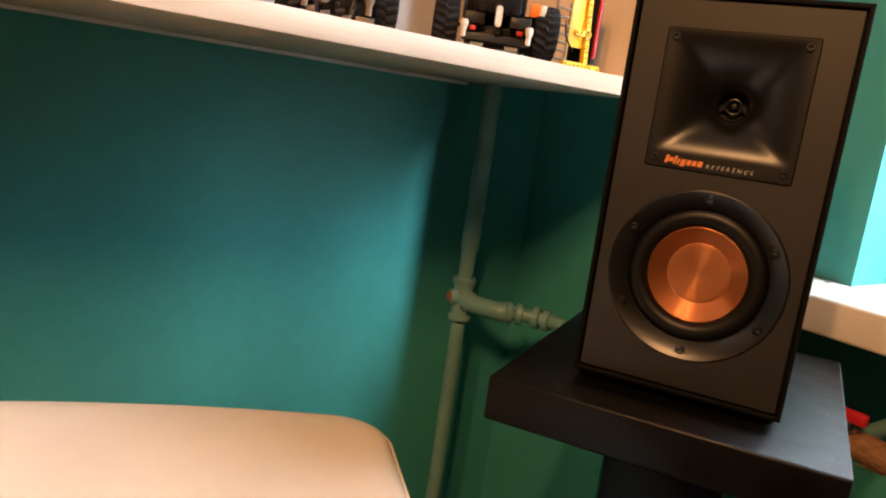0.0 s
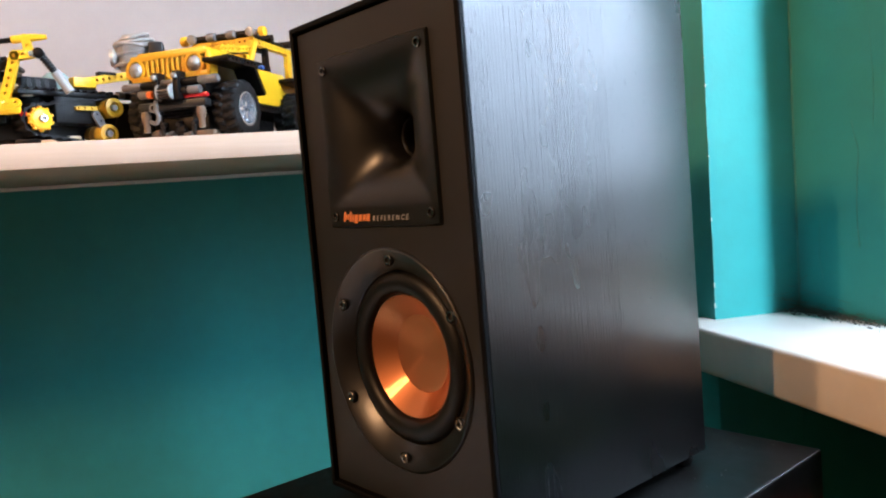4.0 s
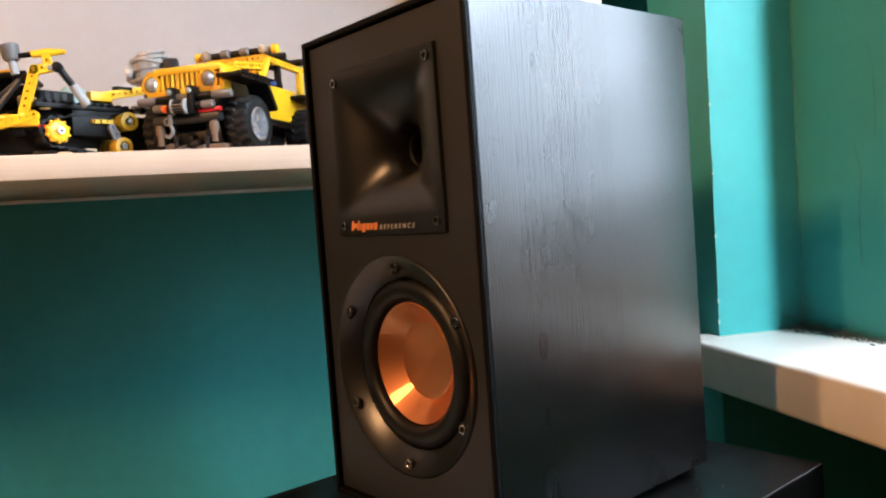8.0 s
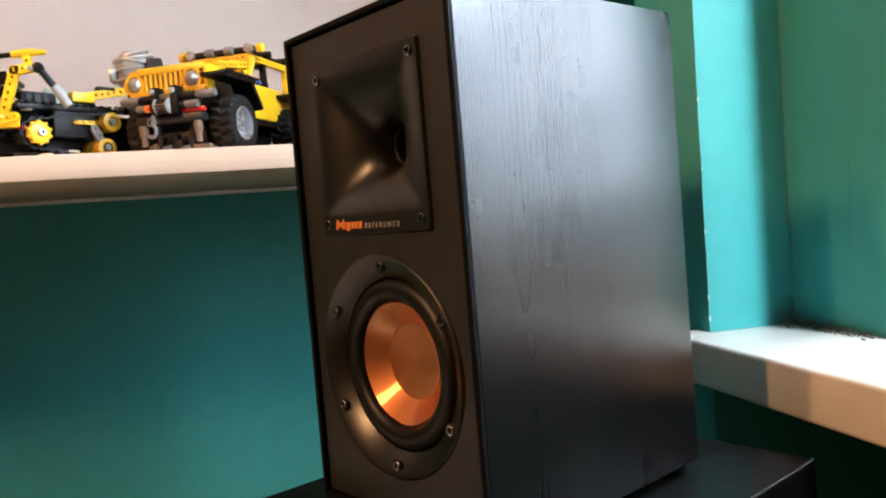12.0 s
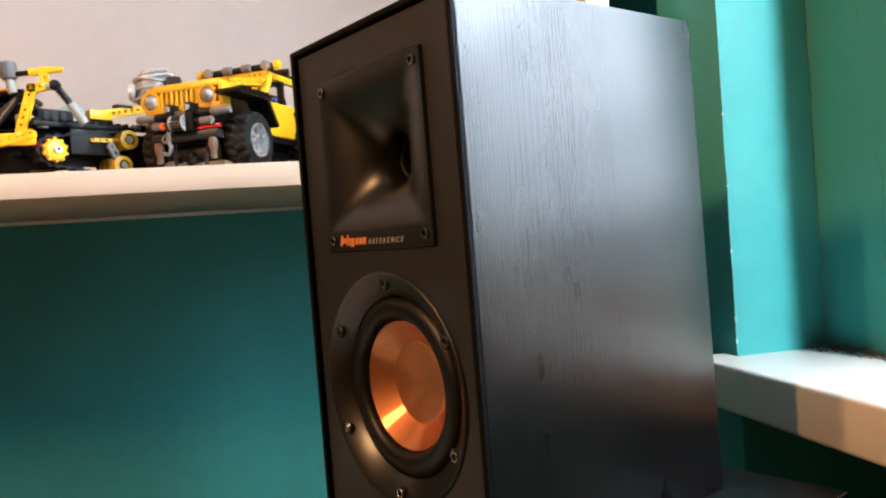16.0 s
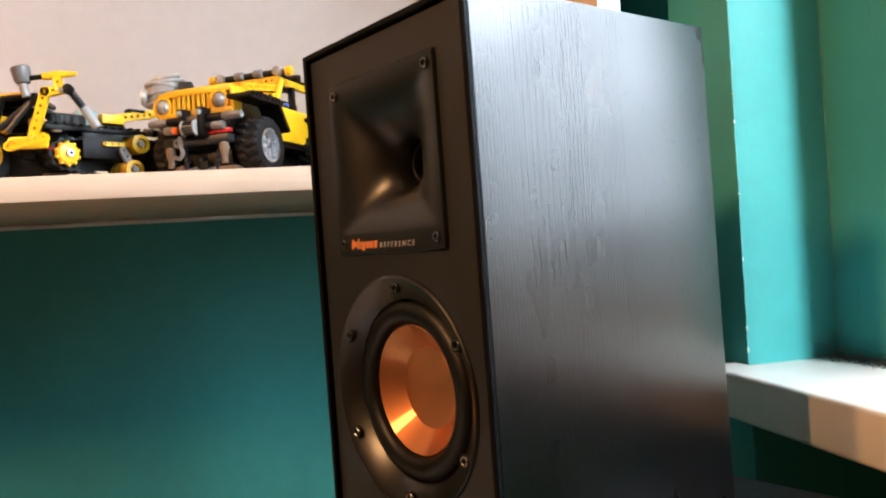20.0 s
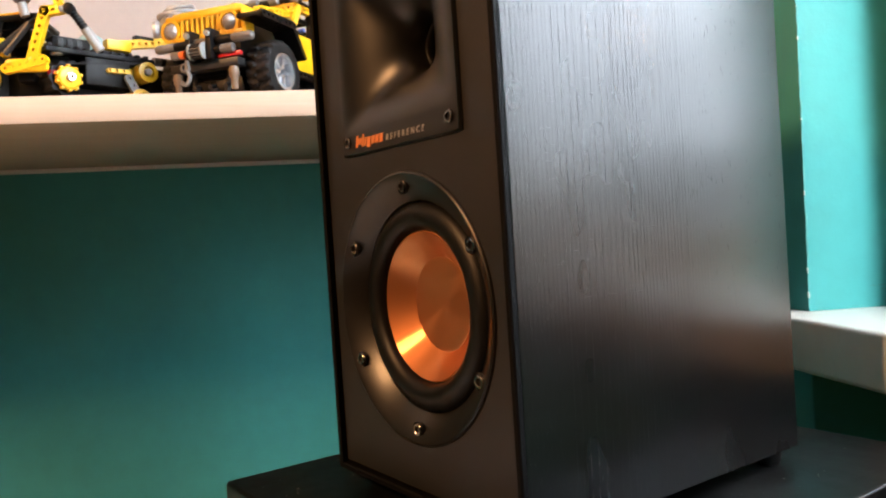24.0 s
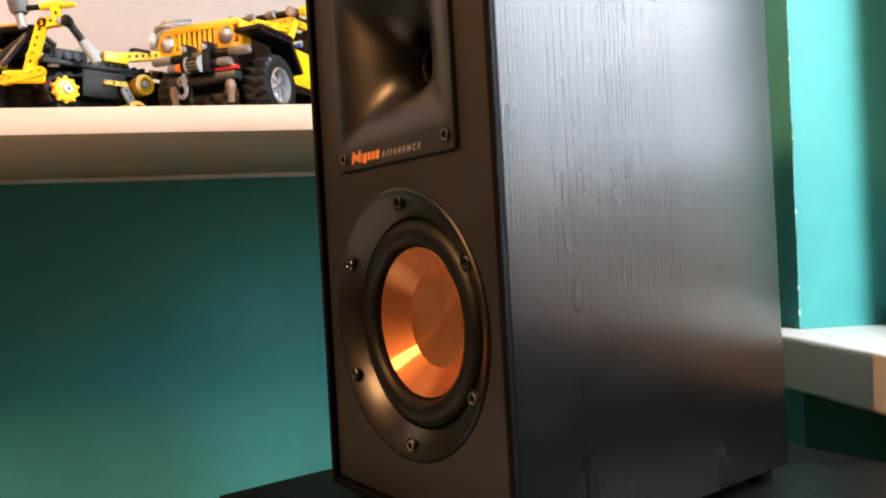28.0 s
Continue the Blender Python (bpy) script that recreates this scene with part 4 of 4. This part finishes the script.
for y in (-0.024, 0.020):
    part("cheek", lathe([(0.0, -0.004), (0.009, -0.004), (0.010, 0.0), (0.007, 0.004), (0.0, 0.004)], 16, "y", (0.010, y, 0.108)), SMOKY, robot_head)

# tracked machine
crawler = tagged(empty("toy_crawler", pose(-0.4356, -0.2775, SHELF_Z1, 0, 0, 40)), "black tracked toy machine with yellow wheels", "toy machine")


def belt(parent, x0, x1, wheels):
    """A ribbed track round circles (y, z, r), given in order round the loop."""
    loop = []
    for n, (y, z, r) in enumerate(wheels):
        py, pz, _ = wheels[n - 1]
        ny, nz, _ = wheels[(n + 1) % len(wheels)]
        a0 = math.atan2(z - pz, y - py) + math.pi / 2
        a1 = math.atan2(nz - z, ny - y) + math.pi / 2
        while a1 > a0:
            a1 -= 2 * math.pi
        steps = max(2, int((a0 - a1) / 0.16))
        loop += [(y + r * math.cos(a0 + (a1 - a0) * k / steps), z + r * math.sin(a0 + (a1 - a0) * k / steps)) for k in range(steps + 1)]
    pts = []
    for (ya, za), (yb, zb) in zip(loop, loop[1:] + loop[:1]):
        n = max(1, int(math.hypot(yb - ya, zb - za) / 0.0028))
        pts += [(ya + (yb - ya) * k / n, za + (zb - za) * k / n) for k in range(n)]
    bm = bmesh.new()
    rows = []
    cy, cz = sum(p[0] for p in pts) / len(pts), sum(p[1] for p in pts) / len(pts)
    for k, (y, z) in enumerate(pts):
        q, p = pts[(k + 1) % len(pts)], pts[k - 1]
        t = Vector((0, q[0] - p[0], q[1] - p[1])).normalized()
        n = Vector((0, -t.z, t.y))
        if n.dot(Vector((0, y - cy, z - cz))) < 0:
            n = -n
        o = Vector((0, y, z)) + n * (0.0026 if k % 4 < 2 else 0.0006)
        i = Vector((0, y, z)) - n * 0.0012
        rows.append([bm.verts.new(v) for v in ((x0, o.y, o.z), (x1, o.y, o.z), (x1, i.y, i.z), (x0, i.y, i.z))])
    for a, b in zip(rows, rows[1:] + rows[:1]):
        for j in range(4):
            bm.faces.new((a[j], a[(j + 1) % 4], b[(j + 1) % 4], b[j]))
    return part("track", bm, TYRE, parent, "ribbed black track", 25)


def sprocket(parent, x, y, z, r, material):
    bm = lathe([(r * 0.30, 0.004), (r * 0.36, 0.006), (r * 0.85, 0.0045), (r, 0.003), (r, -0.003), (0.0, -0.003)], 10, "x", (x, y, z))
    s = part("sprocket", bm, material, parent, "yellow toothed wheel", 20)
    for k in range(10):
        a = 2 * math.pi * k / 10
        part("tooth", box(x - 0.002, x + 0.0035, -0.0017, 0.0017, 0, 0.0022, 0.0004, 1), material, s).matrix_basis = pose(0, y + r * 0.97 * math.sin(a), z + r * 0.97 * math.cos(a), -math.degrees(a), 0, 0)
    part("hub", lathe([(0.0020, 0.002), (0.0020, 0.0095), (0.0040, 0.0095), (0.0040, 0.002)], 14, "x", (x, y, z), True), SILVER, s)
    return s


W1, W2, W3 = (-0.032, 0.033, 0.0160), (0.0536, 0.0488, 0.0112), (0.0445, 0.0180, 0.0112)
for x0, x1 in ((-0.032, -0.004), (-0.092, -0.064)):
    belt(crawler, x0, x1, [W1, W2, W3])
sprocket(crawler, -0.0005, W1[0], W1[1], 0.0122, YELLOW)
for y, z, r in (W2, W3):
    part("idler", lathe([(0.0, -0.034), (r, -0.034), (r, -0.022), (r * 0.62, -0.020), (r * 0.62, -0.014), (r, -0.012), (r, 0.004), (r * 0.60, 0.005), (r * 0.55, 0.001), (0, 0.001)], 24, "x", (0.002, y, z)), OCHRE, crawler, "yellow double roller")
    pin(crawler, (0.004, y, z), (1, 0, 0), 0.0040, 0.008, GREY_P, "hub")
part("swing_arm", liftarm((0.001, W3[0], W3[1]), (0.001, W3[0] - 0.012, W3[1] + 0.022), (1, 0, 0), 0.009, 0.004), TUBE_GREY, crawler)
part("deck", box(-0.088, -0.003, -0.052, 0.066, 0.060, 0.0655, 0.001), BLACK_P, crawler)
part("skirt", box(-0.034, -0.0045, -0.012, 0.038, 0.030, 0.060, 0.002), BLACK_P, crawler)
part("hull", box(-0.066, -0.030, -0.044, 0.055, 0.012, 0.060, 0.002), BLACK_P, crawler)
part("tail", box(-0.085, -0.012, 0.060, 0.095, 0.006, 0.058, 0.003), BLACK_P, crawler)
for k in range(12):
    part("rib", box(-0.012, -0.002, -0.050 + 0.0095 * k, -0.0455 + 0.0095 * k, 0.0655, 0.0685, 0.0005, 1), BLACK_P, crawler)
part("engine_cover", box(-0.075, -0.026, -0.036, 0.006, 0.0655, 0.084, 0.004), BLACK_P, crawler)
part("rear_cover", box(-0.062, -0.030, 0.032, 0.056, 0.0655, 0.078, 0.003), DARK_P, crawler)
part("body_block", box(-0.056, -0.034, 0.016, 0.030, 0.0655, 0.084, 0.004), OLD_TAN, crawler)
for y in (-0.028, -0.018, -0.008):
    part("vent", box(-0.0262, -0.0245, y - 0.003, y + 0.003, 0.069, 0.081, 0.0006, 1), DARK_P, crawler)
part("side_bar", liftarm((-0.002, 0.012, 0.047), (-0.002, 0.036, 0.0475), (1, 0, 0), 0.0045, 0.004), OCHRE, crawler)
boom = part("boom", liftarm((-0.020, 0.024, 0.0785), (-0.020, 0.088, 0.0915), (1, 0, 0), 0.0098, 0.0095), YELLOW, crawler, "yellow boom")
part("boom_box", box(-0.026, -0.014, 0.018, 0.046, 0.0735, 0.0850, 0.0015), YELLOW, boom)
part("boom_cap", box(-0.025, -0.015, 0.052, 0.074, 0.0900, 0.0945, 0.001), BLACK_P, boom)
ws = part("windscreen", lathe([(0.0165, 0.0), (0.0170, 0.012), (0.0150, 0.022), (0.0100, 0.027), (0.0, 0.0285)], 20, "z", (-0.045, 0.014, 0.0655)), SEA_GLASS, crawler, "pale green clear windscreen dome")
part("windscreen_frame", lathe([(0.0172, 0.0), (0.0182, 0.0), (0.0182, 0.004), (0.0172, 0.004)], 20, "z", (-0.045, 0.014, 0.0655), True), TUBE_GREY, ws)
for k in range(4):
    pin(crawler, (-0.015, -0.004 + 0.011 * k, 0.0680), (0, 0, 1), 0.0032, 0.005, DARK_P, "stud")
for y, c in ((0.074, TUBE_GREY), (0.088, TUBE_GREY), (0.081, BLACK_P)):
    pin(crawler, (-0.012, y, 0.066), (0, 1, 0), 0.0050, 0.010, c, "coupler")
part("tan_tile", box(-0.024, -0.012, 0.006, 0.020, 0.0125, 0.0165, 0.001), TAN_P, crawler)

# yellow tractor frame with a big wheel
tractor = tagged(empty("toy_tractor", pose(-0.425, -0.34, SHELF_Z1)), "yellow toy tractor frame with a grey exhaust", "toy tractor")
wheel(tractor, (0.010, -0.052, 0.0345), 0.0345, 0.032, 0.016, YELLOW, 1, -30)
wheel(tractor, (-0.10, -0.052, 0.0345), 0.0345, 0.032, 0.016, YELLOW, -1, -30)
part("lower_plate", box(0.014, 0.022, -0.020, 0.022, 0.038, 0.052, 0.004), YELLOW, tractor)
part("lower_beam", liftarm((0.020, -0.018, 0.041), (0.020, 0.018, 0.050), (1, 0, 0), 0.0098), YELLOW, tractor)
part("mast", liftarm((0.016, 0.006, 0.052), (0.016, 0.021, 0.101), (1, 0, 0), 0.0095, 0.0085), YELLOW, tractor, "yellow slanted beam")
part("mast_head", liftarm((0.016, 0.021, 0.100), (0.016, 0.038, 0.103), (1, 0, 0), 0.0095, 0.0085), YELLOW, tractor)
part("upright", liftarm((0.016, 0.036, 0.102), (0.016, 0.033, 0.119), (1, 0, 0), 0.0085), YELLOW, tractor)
part("cross_bar", tube([(0.016, 0.019, 0.1175), (0.016, 0.038, 0.1195), (0.016, 0.054, 0.1200)], [0.0042, 0.0042, 0.0024], 10), YELLOW, tractor)
rod("cross_axle", (0.016, 0.005, 0.116), (0.016, 0.020, 0.1175), 0.0028, BLACK_P, tractor)
bm = lathe([(0.0, 0.0), (0.0070, 0.0), (0.0092, 0.003), (0.0102, 0.017), (0.0085, 0.0185), (0.0078, 0.0165), (0.0, 0.0160)], 22, "z")
bm.transform(pose(0.014, -0.001, 0.111, 10, 0, 0))
part("exhaust", bm, TUBE_GREY, tractor, "grey exhaust barrel")
rod("exhaust_pipe", (0.014, 0.001, 0.096), (0.014, -0.002, 0.1105), 0.0045, GREY_P, tractor)
pin(tractor, (0.018, 0.045, 0.1025), (1, 0, 0), 0.0058, 0.008, BLACK_P, "joint")
pin(tractor, (0.018, 0.040, 0.1020), (0, 1, 0), 0.0040, 0.009, GREY_P, "joint")
rod("shock_rod", (0.016, 0.047, 0.100), (0.012, 0.060, 0.080), 0.0034, DARK_P, tractor)
rod("shock_body", (0.012, 0.058, 0.083), (0.009, 0.071, 0.061), 0.0052, GREY_P, tractor)
for k in range(7):
    pin(tractor, Vector((0.016, 0.047, 0.100)).lerp(Vector((0.012, 0.060, 0.080)), k / 7), (-0.004, 0.013, -0.020), 0.0045, 0.0016, BLACK_P, "spring_ring")
part("roll_bar", tube([(0.010, -0.030, 0.062), (0.010, 0.010, 0.096), (-0.05, 0.010, 0.096)], 0.0036, 8), DARK_P, tractor)
part("roll_bar", tube([(0.006, -0.034, 0.072), (0.006, -0.026, 0.096), (0.008, 0.010, 0.098)], 0.0040, 8), BLACK_P, tractor)
part("roll_bar", tube([(0.012, -0.022, 0.058), (0.012, 0.004, 0.090)], 0.0032, 8), DARK_P, tractor)
part("seat_shell", box(-0.045, -0.010, -0.034, -0.004, 0.070, 0.094, 0.005), BLACK_P, tractor)
part("panel", box(-0.012, 0.004, -0.034, -0.024, 0.058, 0.078, 0.003), YELLOW, tractor)
part("panel", box(-0.012, 0.004, -0.036, -0.028, 0.088, 0.096, 0.003), YELLOW, tractor)
part("motor", box(-0.030, 0.000, -0.004, 0.014, 0.058, 0.076, 0.003), TAN_P, tractor)
part("motor_cap", lathe([(0.0, 0.0), (0.006, 0.001), (0.007, 0.007), (0.0, 0.010)], 14, "z", (0.005, 0.026, 0.058)), WHITE_P, tractor)
part("frame_rail", box(-0.10, 0.010, -0.012, 0.004, 0.030, 0.040, 0.002), BLACK_P, tractor)
part("red_pin", box(0.010, 0.016, 0.018, 0.026, 0.036, 0.042, 0.002), RED_P, tractor)
part("floor_block", box(-0.02, 0.01, 0.010, 0.035, 0.0, 0.012, 0.002), BLACK_P, tractor)
part("gear_case", box(-0.060, -0.004, -0.030, 0.036, 0.012, 0.060, 0.003), BLACK_P, tractor)
part("cab_back", box(-0.050, -0.020, -0.040, 0.012, 0.060, 0.092, 0.004), BLACK_P, tractor)
part("rear_frame", liftarm((-0.006, -0.046, 0.090), (-0.006, 0.002, 0.094), (1, 0, 0), 0.008), BLACK_P, tractor)
part("rear_tube", tube([(0.004, -0.048, 0.096), (0.004, -0.004, 0.1005)], 0.0036, 10), YELLOW, tractor)
part("red_tile", box(-0.004, 0.012, 0.036, 0.050, 0.004, 0.010, 0.002), TAN_P, tractor)

# dark trial truck further along
truck = tagged(empty("toy_trial_truck", pose(-0.424, 0.081, SHELF_Z1, 0, 0, -36)), "black brick-built toy truck with big tyres", "toy truck")
for x in (0.03, -0.10):
    for s in (-1, 1):
        wheel(truck, (x, s * 0.064, 0.0345), 0.0345, 0.032, 0.019, DARK_P, s)
part("chassis", box(-0.12, 0.035, -0.030, 0.030, 0.028, 0.050, 0.003), BLACK_P, truck)
part("belly", box(-0.06, 0.048, -0.034, 0.034, 0.006, 0.030, 0.003), BLACK_P, truck)
part("cab", box(-0.09, 0.010, -0.040, 0.040, 0.050, 0.105, 0.006), BLACK_P, truck)
part("nose", box(0.012, 0.058, -0.028, 0.028, 0.046, 0.082, 0.004), BLACK_P, truck)
part("bumper", box(0.050, 0.064, -0.042, 0.042, 0.012, 0.021, 0.0015), DARK_P, truck, "dark grey bumper")
for s in (-1, 1):
    part("wing_block", box(0.040, 0.064, s * 0.029 - 0.013, s * 0.029 + 0.013, 0.032, 0.046, 0.0015), DARK_P, truck)
    part("peg", lathe([(0.0, 0.0), (0.0032, 0.0), (0.0032, 0.010), (0.0048, 0.013), (0.0054, 0.017), (0.0044, 0.021), (0.0, 0.022)], 14, "z", (0.066, s * 0.041, 0.014)), WHITE_P, truck, "pale peg")
    pin(truck, (0.062, s * 0.022, 0.052), (1, 0, 0), 0.0052, 0.012, BLACK_P, "lamp")
    part("red_clip", box(0.050, 0.060, s * 0.030 - 0.004, s * 0.030 + 0.004, 0.024, 0.030, 0.001), RED_P, truck)
    part("lower_tube", tube([(0.055, s * 0.022 - 0.008, 0.007), (0.055, s * 0.022 + 0.008, 0.007)], 0.004, 12), GREY_P, truck)
rod("steering_rod", (0.045, -0.05, 0.030), (0.045, 0.05, 0.030), 0.003, DARK_P, truck)
part("front_lever", liftarm((0.068, 0.0, 0.026), (0.066, 0.0, 0.058), (1, 0, 0), 0.009), BLACK_P, truck)
part("lever_plate", liftarm((0.0735, 0.0, 0.034), (0.0725, 0.0, 0.052), (1, 0, 0), 0.0078, 0.0022), WHITE_P, truck, "white link plate")
part("flag", box(0.050, 0.056, 0.040, 0.052, 0.050, 0.066, 0.001), ORANGE_P, truck)
part("flag_stripe", box(0.0505, 0.0555, 0.0524, 0.060, 0.050, 0.066, 0.001), WHITE_P, truck)

# yellow ladder rig at the end of the shelf
LADDER = plastic("brown_plastic", (0.20, 0.12, 0.05), 0.4)
rig = tagged(empty("toy_ladder_rig", pose(-0.408, 0.190, SHELF_Z1)), "yellow toy rig with a brown ladder", "toy")
part("base_beam", liftarm((0.040, -0.024, 0.0045), (0.040, 0.040, 0.0045), (1, 0, 0)), YELLOW, rig)
part("foot_beam", liftarm((0.030, 0.030, 0.0045), (-0.03, 0.030, 0.0045), (0, 0, 1)), YELLOW, rig)
part("mast", liftarm((0.025, 0.030, 0.010), (0.025, 0.022, 0.105), (1, 0, 0)), YELLOW, rig)
part("mast", liftarm((0.025, 0.005, 0.050), (0.025, 0.030, 0.050), (1, 0, 0)), YELLOW, rig)
part("plate", box(0.018, 0.024, -0.006, 0.026, 0.030, 0.100, 0.001), YELLOW, rig)
ladder = part("ladder", tube([(0.030, -0.040, 0.004), (0.026, -0.038, 0.085)], 0.0018, 8), LADDER, rig, "brown ladder")
part("rail", tube([(0.030, -0.014, 0.004), (0.026, -0.012, 0.085)], 0.0018, 8), LADDER, ladder)
for k in range(7):
    z = 0.010 + 0.011 * k
    part("rung", tube([(0.0298 - 0.0005 * k, -0.040 + 0.0003 * k, z), (0.0298 - 0.0005 * k, -0.014 + 0.0003 * k, z)], 0.0020, 8), LADDER, ladder)
part("panel", box(-0.020, 0.026, 0.040, 0.052, 0.012, 0.11, 0.002), BLACK_P, rig)
part("red_strip", box(0.0262, 0.030, 0.042, 0.046, 0.020, 0.11), RED_P, rig)
part("base", box(-0.010, 0.034, -0.036, 0.055, 0.0, 0.004, 0.001), DARK_P, rig)
part("cable", tube(bend([(0.030, -0.022, 0.060), (0.042, -0.030, 0.040), (0.044, -0.016, 0.022)]), 0.0012, 6), BLACK_P, rig)

# ---- heating valve below the sill ----
HEMP = Mat("brown_hemp_tow", (0.22, 0.11, 0.05), 0.8)
_n = HEMP.noise(160, 5, 0.7, (0.3, 1, 1))
HEMP.vary(_n, 0.5).bump(_n, 0.8, 0.003)
HEMP = HEMP.m
valve = tagged(empty("radiator_valve", pose(0.0, 0.40, 0.645)), "green heating pipe with a red valve lever and hemp wrapping", "valve")
part("pipe", tube(bend([(0.0, 0.2795, 0.0), (0.0, 0.10, 0.0), (0.0, 0.03, 0.0), (0.008, 0.006, 0), (0.03, 0.0, 0.0), (0.10, 0.0, 0.0), (0.50, 0.0, 0.0)]), 0.0110, 14), PIPE, valve)
part("hemp_wrap", tube([(0.004, 0, 0), (0.02, 0.0, 0.001), (0.03, 0.0, 0.003), (0.05, 0, 0.001), (0.064, -0.001, 0.002), (0.08, 0, 0)], [0.012, 0.0175, 0.0195, 0.018, 0.0195, 0.012], 18), HEMP, valve, "brown hemp wrapping")
rng = random.Random(8)
bm = bmesh.new()
for k in range(70):
    a, x0 = rng.uniform(0, 6.28), rng.uniform(0.01, 0.07)
    r0 = 0.0175
    tube([(x0 + 0.008 * j * rng.choice((-1, 1)), (r0 + 0.0015 * j * rng.random()) * math.cos(a + 0.2 * j), (r0 + 0.0015 * j * rng.random()) * math.sin(a + 0.2 * j)) for j in range(3)], 0.0005, 4, bm)
tagged(part("hemp_fibres", bm, HEMP, valve), "loose brown hemp fibres", kind="stuff")
part("stem", tube([(0.004, 0, 0.006), (0.004, 0, 0.030)], 0.004, 10), SCREW, valve)
lever = box(-0.016, 0.022, -0.006, 0.006, 0.028, 0.044, 0.003)
part("lever", lever, RED_P, valve, "red lever")

# dust and old cobweb in the corner of the sill
bm = bmesh.new()
rng = random.Random(5)
for k in range(620):
    x = -0.230 + abs(rng.gauss(0, 0.06))
    if x > 0.02:
        continue
    y = WALL_Y - 0.001 - abs(rng.gauss(0, 0.006)) * (1.6 if x > -0.20 else 2.2)
    z = 0.8235 + abs(rng.gauss(0, 0.0022))
    d = Vector((rng.gauss(0, 1), rng.gauss(0, 0.6), rng.gauss(0, 0.35))).normalized() * rng.uniform(0.002, 0.010)
    a, b = Vector((x, y, z)), Vector((x, y, z)) + d
    for p in (a, b):
        p.z, p.y, p.x = max(p.z, 0.8234), min(p.y, WALL_Y - 0.0005), max(p.x, -0.2325)
    tube([a, (a + b) / 2 + Vector((0, 0, rng.uniform(0, 0.002))), b], rng.uniform(0.00012, 0.00032), 3, bm)
# old web strands up the corner
for k in range(26):
    z = 0.824 + abs(rng.gauss(0, 0.016))
    a = Vector((-0.2326, WALL_Y - abs(rng.gauss(0, 0.020)) - 0.001, z))
    b = Vector((-0.2326 + abs(rng.gauss(0, 0.030)), WALL_Y - 0.0006, z + rng.gauss(0, 0.008)))
    b.z = max(b.z, 0.8236)
    tube([a, (a + b) / 2 - Vector((0, 0, rng.uniform(0, 0.003))), b], rng.uniform(0.00008, 0.00020), 3, bm)
for k in range(160):
    x = -0.230 + abs(rng.gauss(0, 0.07))
    if x > 0.03:
        continue
    r = rng.uniform(0.0004, 0.0016)
    m = Matrix.Translation((x, WALL_Y - r - abs(rng.gauss(0, 0.010)), 0.823 + r * 0.4))
    bmesh.ops.create_icosphere(bm, subdivisions=1, radius=r, matrix=m @ Matrix.Diagonal((1.3, 1, 0.6, 1)))
DUST = Mat("grey_brown_dust", (0.10, 0.105, 0.095), 0.9)
DUST.vary(DUST.noise(300, 3), 0.5)
tagged(part("corner_dust", bm, DUST.m), "grey dust and crumbled plaster along the sill corner", "dust", kind="stuff")

# fine dust on the stand's top
rng = random.Random(21)
bm = bmesh.new()
for k in range(150):
    x, y = rng.uniform(-0.15, 0.148), rng.uniform(-0.055, 0.30)
    if abs(x) < HW + 0.004 and y > -0.004:
        continue
    r = rng.uniform(0.00018, 0.0005)
    bmesh.ops.create_icosphere(bm, subdivisions=1, radius=r, matrix=LEAN @ Matrix.Translation((x, y, 0.0002)) @ Matrix.Diagonal((1.6, 1, 0.6, 1)))
SPECK = Mat("pale_dust", (0.30, 0.29, 0.27), 0.9).m
tagged(part("dust_specks", bm, SPECK), "pale dust specks on the black stand top", "dust", kind="stuff")
